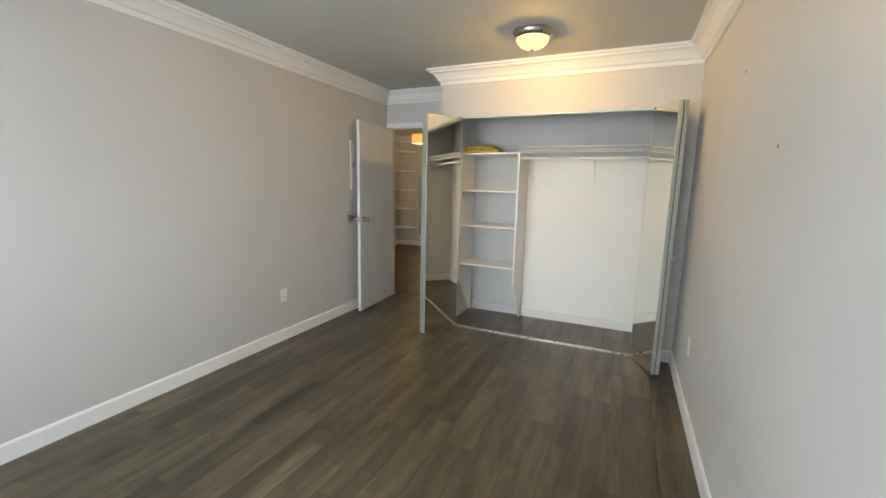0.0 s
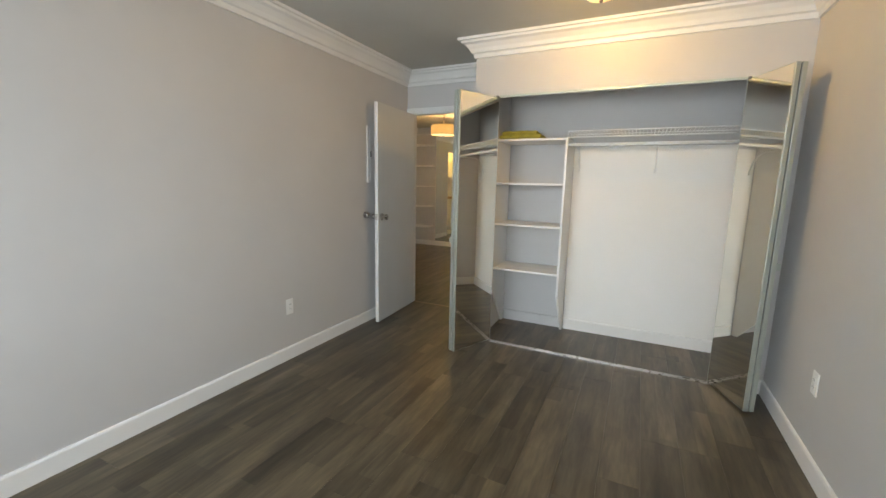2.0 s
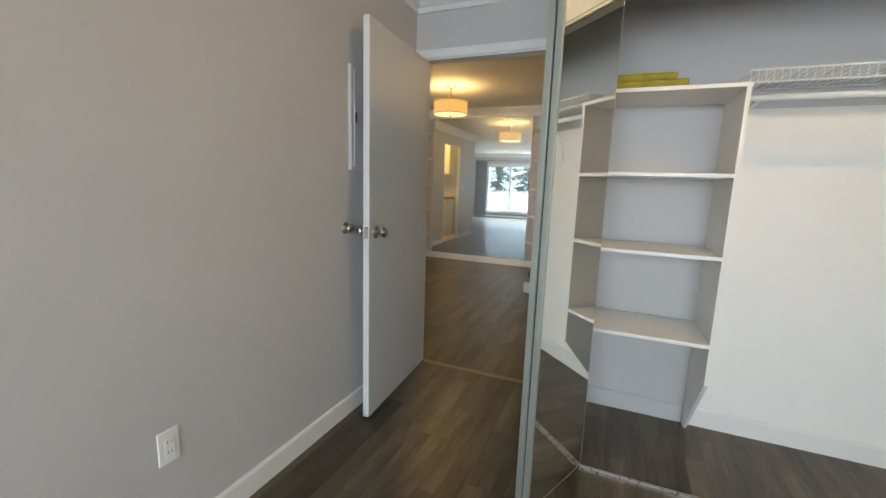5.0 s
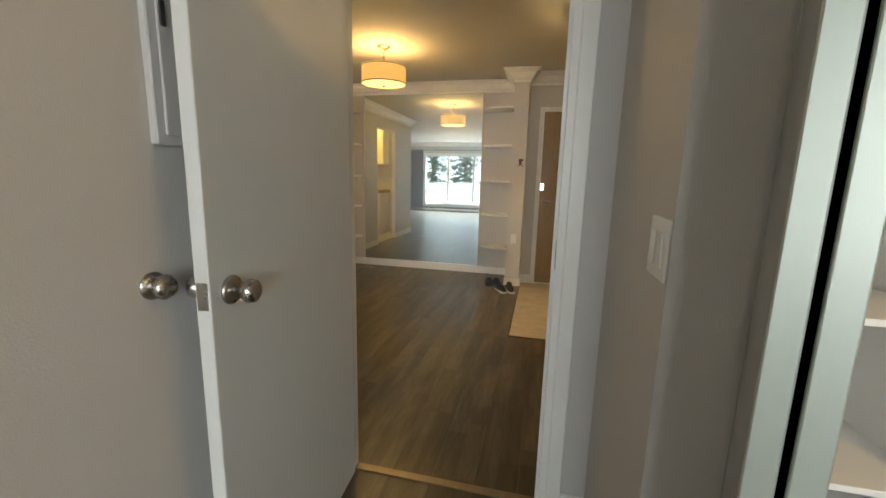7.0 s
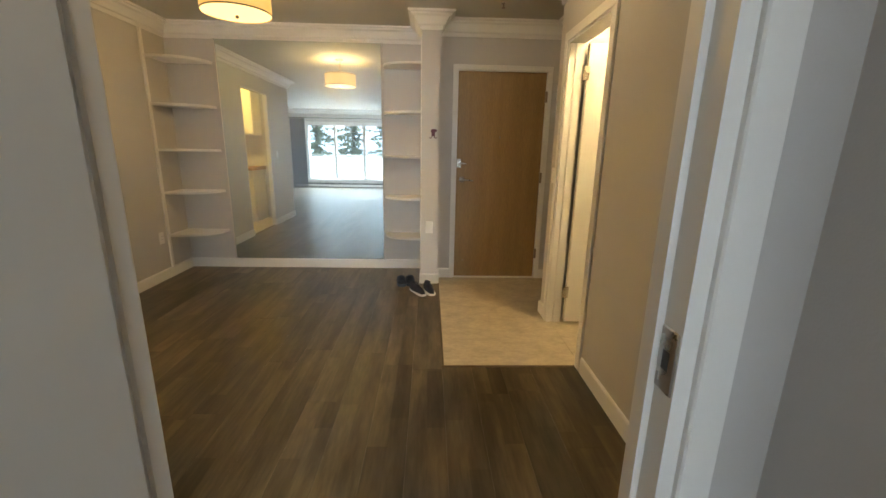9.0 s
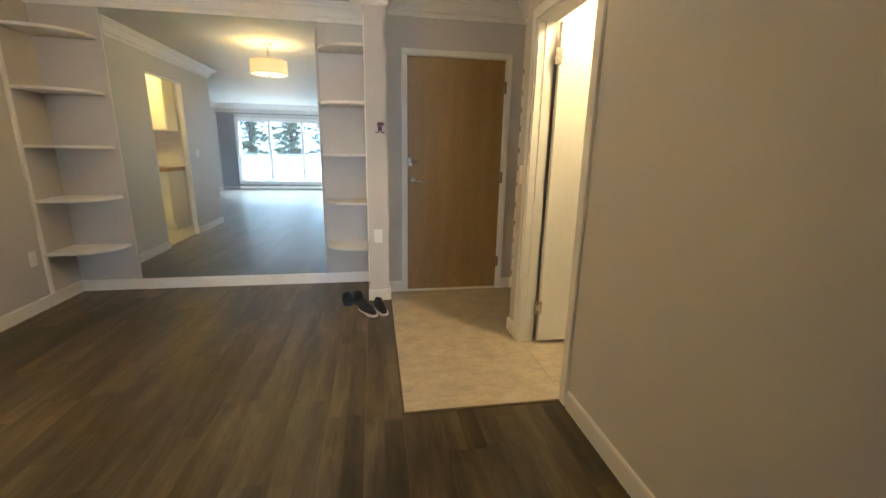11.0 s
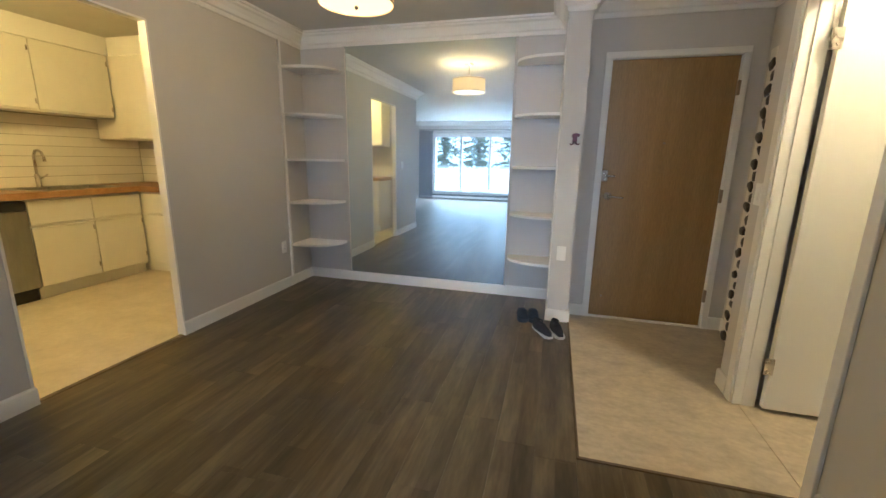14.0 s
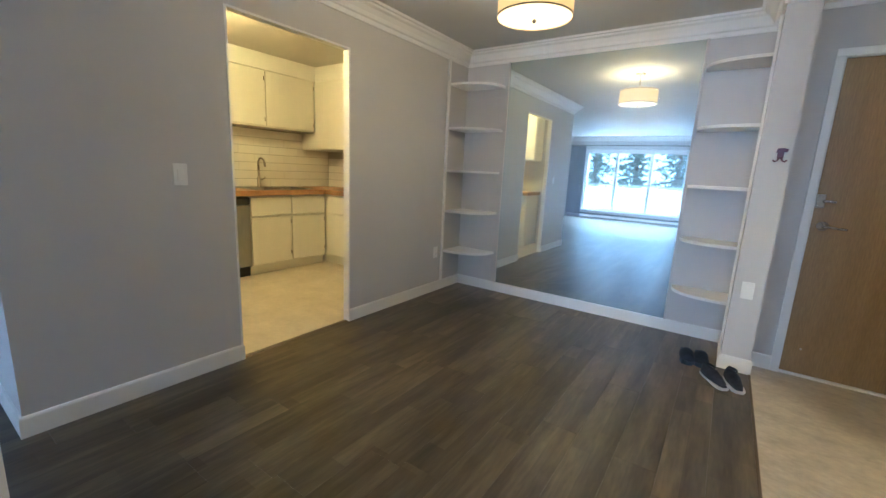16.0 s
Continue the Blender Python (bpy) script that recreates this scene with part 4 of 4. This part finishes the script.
upper_unit([(-6.70, -6.68, 6.45, 7.001, 1.665, 2.262), (-6.70, -6.68, 7.005, 7.672, 1.665, 2.262)], (-6.995, -6.70, 6.44, 7.675, 1.650, 2.272), "white painted wall cabinet with two flush doors")
upper_unit([(-6.70, -6.68, 5.20, 5.80, 1.665, 2.262), (-6.70, -6.68, 5.81, 6.43, 1.665, 2.262)], (-6.995, -6.70, 5.19, 6.435, 1.650, 2.272), "white painted wall cabinet with two flush doors")
upper_unit([(-6.67, -6.12, 7.68, 7.70, 1.445, 2.262), (-6.11, -5.56, 7.68, 7.70, 1.445, 2.262)], (-6.99, -5.55, 7.70, 8.145, 1.435, 2.272), "taller white wall cabinet on the adjoining wall")

upper_unit([(-6.36, -5.74, 5.02, 5.04, 1.50, 2.262), (-5.73, -5.06, 5.02, 5.04, 1.50, 2.262)], (-6.37, -5.05, 4.705, 5.02, 1.49, 2.44), "white wall cabinet by the kitchen opening")

# tiled backsplash
splash = thing("backsplash", "glossy white long tiles with grey joints behind the sink", "backsplash")
part("grout_bed", boxes((-6.9985, -6.992, 4.75, 8.15, 0.949, 1.650), (-6.992, -4.98, 8.142, 8.149, 0.949, 1.435)), GROUT, splash, "grey grout")
tile_w = mesh_of("tile", boxes((0, 0.007, 0.0005, 0.3995, 0.0025, 0.0955), bevel=0.0008), CERAMIC)
tile_n = mesh_of("tile", boxes((0.0005, 0.3995, 0, 0.007, 0.0025, 0.0955), bevel=0.0008), CERAMIC)
tile_h = mesh_of("tile", boxes((0.0005, 0.1995, 0, 0.007, 0.0025, 0.0955), bevel=0.0008), CERAMIC)
for r in range(7):
    for k in range(6):
        y0 = 6.02 + 0.4 * k + (0.2 if r % 2 else 0)
        wide = min(0.4, 8.136 - y0)
        if wide > 0.02:
            o = new("tile", tile_w if wide > 0.399 else mesh_of("tile", boxes((0, 0.007, 0.0005, wide - 0.0005, 0.0025, 0.0955), bevel=0.0008), CERAMIC))
            o.location = (-6.994, y0, 0.952 + 0.0985 * r)
            o.parent = splash
    if r < 4:
        if r % 2:
            o = new("tile", tile_h)
            o.location = (-6.98, 8.137, 0.952 + 0.0985 * r)
            o.parent = splash
        for k in range(4):
            o = new("tile", tile_n)
            o.location = (-6.98 + 0.4 * k + (0.2 if r % 2 else 0), 8.137, 0.952 + 0.0985 * r)
            o.parent = splash
cord = thing("wall_outlet", "grey outlet box low on the tiled splashback", "outlet")
part("plate", boxes((-6.62, -6.55, 8.126, 8.134, 1.02, 1.13), bevel=0.003), STEEL, cord)
klamp = ceiling_bowl("ceiling_light", *KITCHEN_LAMP, "lit flush ceiling lamp in the kitchen")
blamp = ceiling_bowl("ceiling_light", *BATH_LAMP, "lit flush ceiling lamp in the bathroom")

# ---------------------------------------------------------------- living room end
cur = thing("curtain", "slate-blue curtain drawn to the side of the window", "curtain")
bm = bmesh.new()
cols = []
for i in range(61):
    x = -6.40 + 0.46 * i / 60
    yv = -1.0 + 0.035 * math.sin(i * 0.95)
    cols.append([bm.verts.new((x, yv + 0.01 * math.sin(i * 2.1 + z), z)) for z in (0.03, 0.7, 1.4, 2.16)])
for a, b in zip(cols, cols[1:]):
    for k in range(3):
        bm.faces.new((a[k], b[k], b[k + 1], a[k + 1]))
bmesh.ops.solidify(bm, geom=list(bm.faces), thickness=0.004)
part("cloth", bm, CURTAIN, cur, smooth=True)
rod = part("curtain_rod", tube([(-6.44, -0.995, 2.185), (-2.70, -0.995, 2.185)], 0.012, 10), HEATER, cur, "dark curtain rod", True)
for x in (-6.3, -2.8):
    part("rod_bracket", boxes((x - 0.01, x + 0.01, -1.10, -0.985, 2.165, 2.18)), HEATER, rod)
heat = thing("baseboard_heater", "long dark baseboard heater under the window", "heater")
part("case", boxes((-6.40, -2.70, -1.098, -1.03, 0.02, 0.17), bevel=0.006), HEATER, heat)
part("slot_cover", boxes((-6.38, -2.72, -1.03, -1.022, 0.055, 0.125), bevel=0.003), SHELFW, heat)
for x in (-6.3, -4.55, -2.8):
    part("foot", boxes((x, x + 0.04, -1.09, -1.04, 0, 0.02)), HEATER, heat)

# ---------------------------------------------------------------- outside
structure("ground", boxes((-400, 400, -600, 300, -3.3, -3.2)), GRASS, "grass ground far below the windows", "ground")
SKYDROP = material("pale_sky_distance", (0.5, 0.6, 0.7), 0.9, 0, (0.45, 0.56, 0.68), 0.02, glow=1.9, glow_color=(0.56, 0.80, 1.0))
structure("backdrop", prism([(-140, -95), (-70, -130), (0, -140), (70, -130), (140, -95), (140, -96), (70, -131), (0, -141), (-70, -131), (-140, -96)], -3.2, 60), SKYDROP,
          "pale bright sky beyond the trees", "backdrop")
structure("balcony_floor", boxes((-7.0, 1.0, -2.7, -1.26, -0.20, -0.04)), BACKST, "pale concrete balcony slab", "balcony")
rail = thing("balcony_railing", "white panelled balcony railing with grey top rail", "railing")
part("top_rail", boxes((-7.0, 1.0, -2.66, -2.60, 1.00, 1.04), bevel=0.005), ALU, rail, "grey top rail")
x = -7.0
while x < 1.0:
    part("post", boxes((x, x + 0.05, -2.655, -2.605, -0.04, 1.0)), ALU, rail)
    part("infill_panel", boxes((x + 0.05, min(x + 1.33, 1.0), -2.64, -2.62, 0.02, 0.97)), STUCCO, rail, "white infill panel")
    x += 1.33


def conifer(x, y, h, seed):
    """A spruce: tapered trunk, drooping limbs, and many small tufts along them."""
    rnd = random.Random(seed)
    t = thing("spruce_tree", "tall dark green spruce tree beyond the balcony", "tree", group="spruce trees", at=pose(x, y, -3.2))
    part("trunk", lathe([(0.22, 0), (0.16, h * 0.3), (0.08, h * 0.7), (0.01, h)], 10), BARK, t)
    verts, faces = [], []
    lv = int(h * 3.2)
    for i in range(lv):
        f = i / lv
        z0 = 0.8 + (h - 0.9) * f
        reach = (1 - f) ** 0.8 * h * 0.23 * rnd.uniform(0.75, 1.15) + 0.15
        for k in range(9):
            a = rnd.uniform(0, 2 * math.pi)
            L = reach * rnd.uniform(0.6, 1.1)
            n = max(3, int(L * 5))
            for j in range(n):
                d = L * (j + 0.6) / n
                c = Vector((math.cos(a) * d, math.sin(a) * d, z0 - 0.28 * d + 0.05 * d * d)) + Vector([rnd.uniform(-0.09, 0.09) for _ in range(3)])
                s = 0.20 * rnd.uniform(0.7, 1.3)
                for q in range(2):
                    u = Vector((rnd.gauss(0, 1), rnd.gauss(0, 1), rnd.gauss(0, 0.4))).normalized() * s
                    w = Vector((rnd.gauss(0, 1), rnd.gauss(0, 1), rnd.gauss(0, 1))).normalized() * s * 0.4
                    b = len(verts)
                    verts += [c - u, c + w, c + u, c - w - Vector((0, 0, s * 0.35))]
                    faces.append((b, b + 1, b + 2, b + 3))
    me = bpy.data.meshes.new("crown")
    me.from_pydata([tuple(v) for v in verts], [], faces)
    me.materials.append(LEAFM)
    o = new("crown", me)
    o.parent = t


conifer(-6.6, -13.0, 9.0, 1)
conifer(-3.6, -15.5, 9.8, 2)
conifer(-1.4, -12.5, 8.2, 3)
conifer(-9.6, -16.0, 9.2, 4)
conifer(-5.2, -20.0, 10.0, 6)

# ---------------------------------------------------------------- floor coverings
floor = structure("floor", boxes((-2.40, -1.66, 4.14, 4.24, -0.0135, -0.0125)), SUB, "dark brown-grey wood-look vinyl plank floor", "floor")
structure("floor_entry", boxes((-1.905, -0.75, 5.897, 7.72, -0.0135, 0.0005), bevel=0.0005), TILE, "mottled beige slate-look entry floor", "floor")
structure("floor_bath", boxes((-0.748, 1.2, 4.37, 6.66, -0.0135, 0.0), (-0.97, -0.748, 4.37, 5.895, -0.0135, 0.0)), TILE, "beige bathroom floor", "floor")
structure("floor_kitchen", boxes((-7.0, -4.655, 4.70, 8.15, -0.0135, -0.001)), KFLOOR, "pale cream vinyl kitchen floor", "floor")
structure("floor_strip_entry", boxes((-1.918, -1.07, 5.880, 5.897, -0.0135, 0.006), (-1.918, -1.905, 5.897, 7.50, -0.0135, 0.004), bevel=0.002), STRIP, "thin brown edging strip round the entry floor", "trim")
structure("floor_strip_kitchen", boxes((-4.66, -4.625, 5.50, 6.39, -0.0135, 0.004), bevel=0.002), STRIP, "thin brown edging strip at the kitchen", "trim")
structure("floor_strip_bath", boxes((-1.045, -1.005, 5.91, 6.57, 0.0, 0.005), bevel=0.002), TILE, "pale threshold strip of the bathroom", "threshold")
PW, PL = 0.181, 1.22
full = mesh_of("plank", boxes((0.0002, PW - 0.0002, 0.0002, PL - 0.0002, -0.0135, 0.0), bevel=0.0004), PLANK)
rnd = random.Random(11)
x = -1.918 - 26 * PW
while x < 0.72:
    spans = [(-1.10, 8.04)]
    xm = x + PW / 2
    if xm < -4.63:
        spans = [(-1.10, 4.49)]
    elif xm > -1.07:
        spans = [(-1.10, 4.14)]
    elif xm > -1.918:
        spans = [(-1.10, 5.88)]
    for s0, s1 in spans:
        y = s0 - rnd.uniform(0.1, PL)
        while y < s1:
            a, b = max(y, s0), min(y + PL, s1)
            if b - a > 0.03:
                xr = min(x + PW, 0.72)
                if b - a > PL - 1e-4 and xr - x > PW - 1e-4:
                    o = new("plank", full)
                else:
                    bm = boxes((0.0002, xr - x - 0.0002, 0.0002, b - a - 0.0002, -0.0135, 0.0), bevel=0.0004)
                    o = new("plank", mesh_of("plank", bm, PLANK))
                o.location = (x, a, 0)
                o.parent = floor
            y += PL
    x += PW
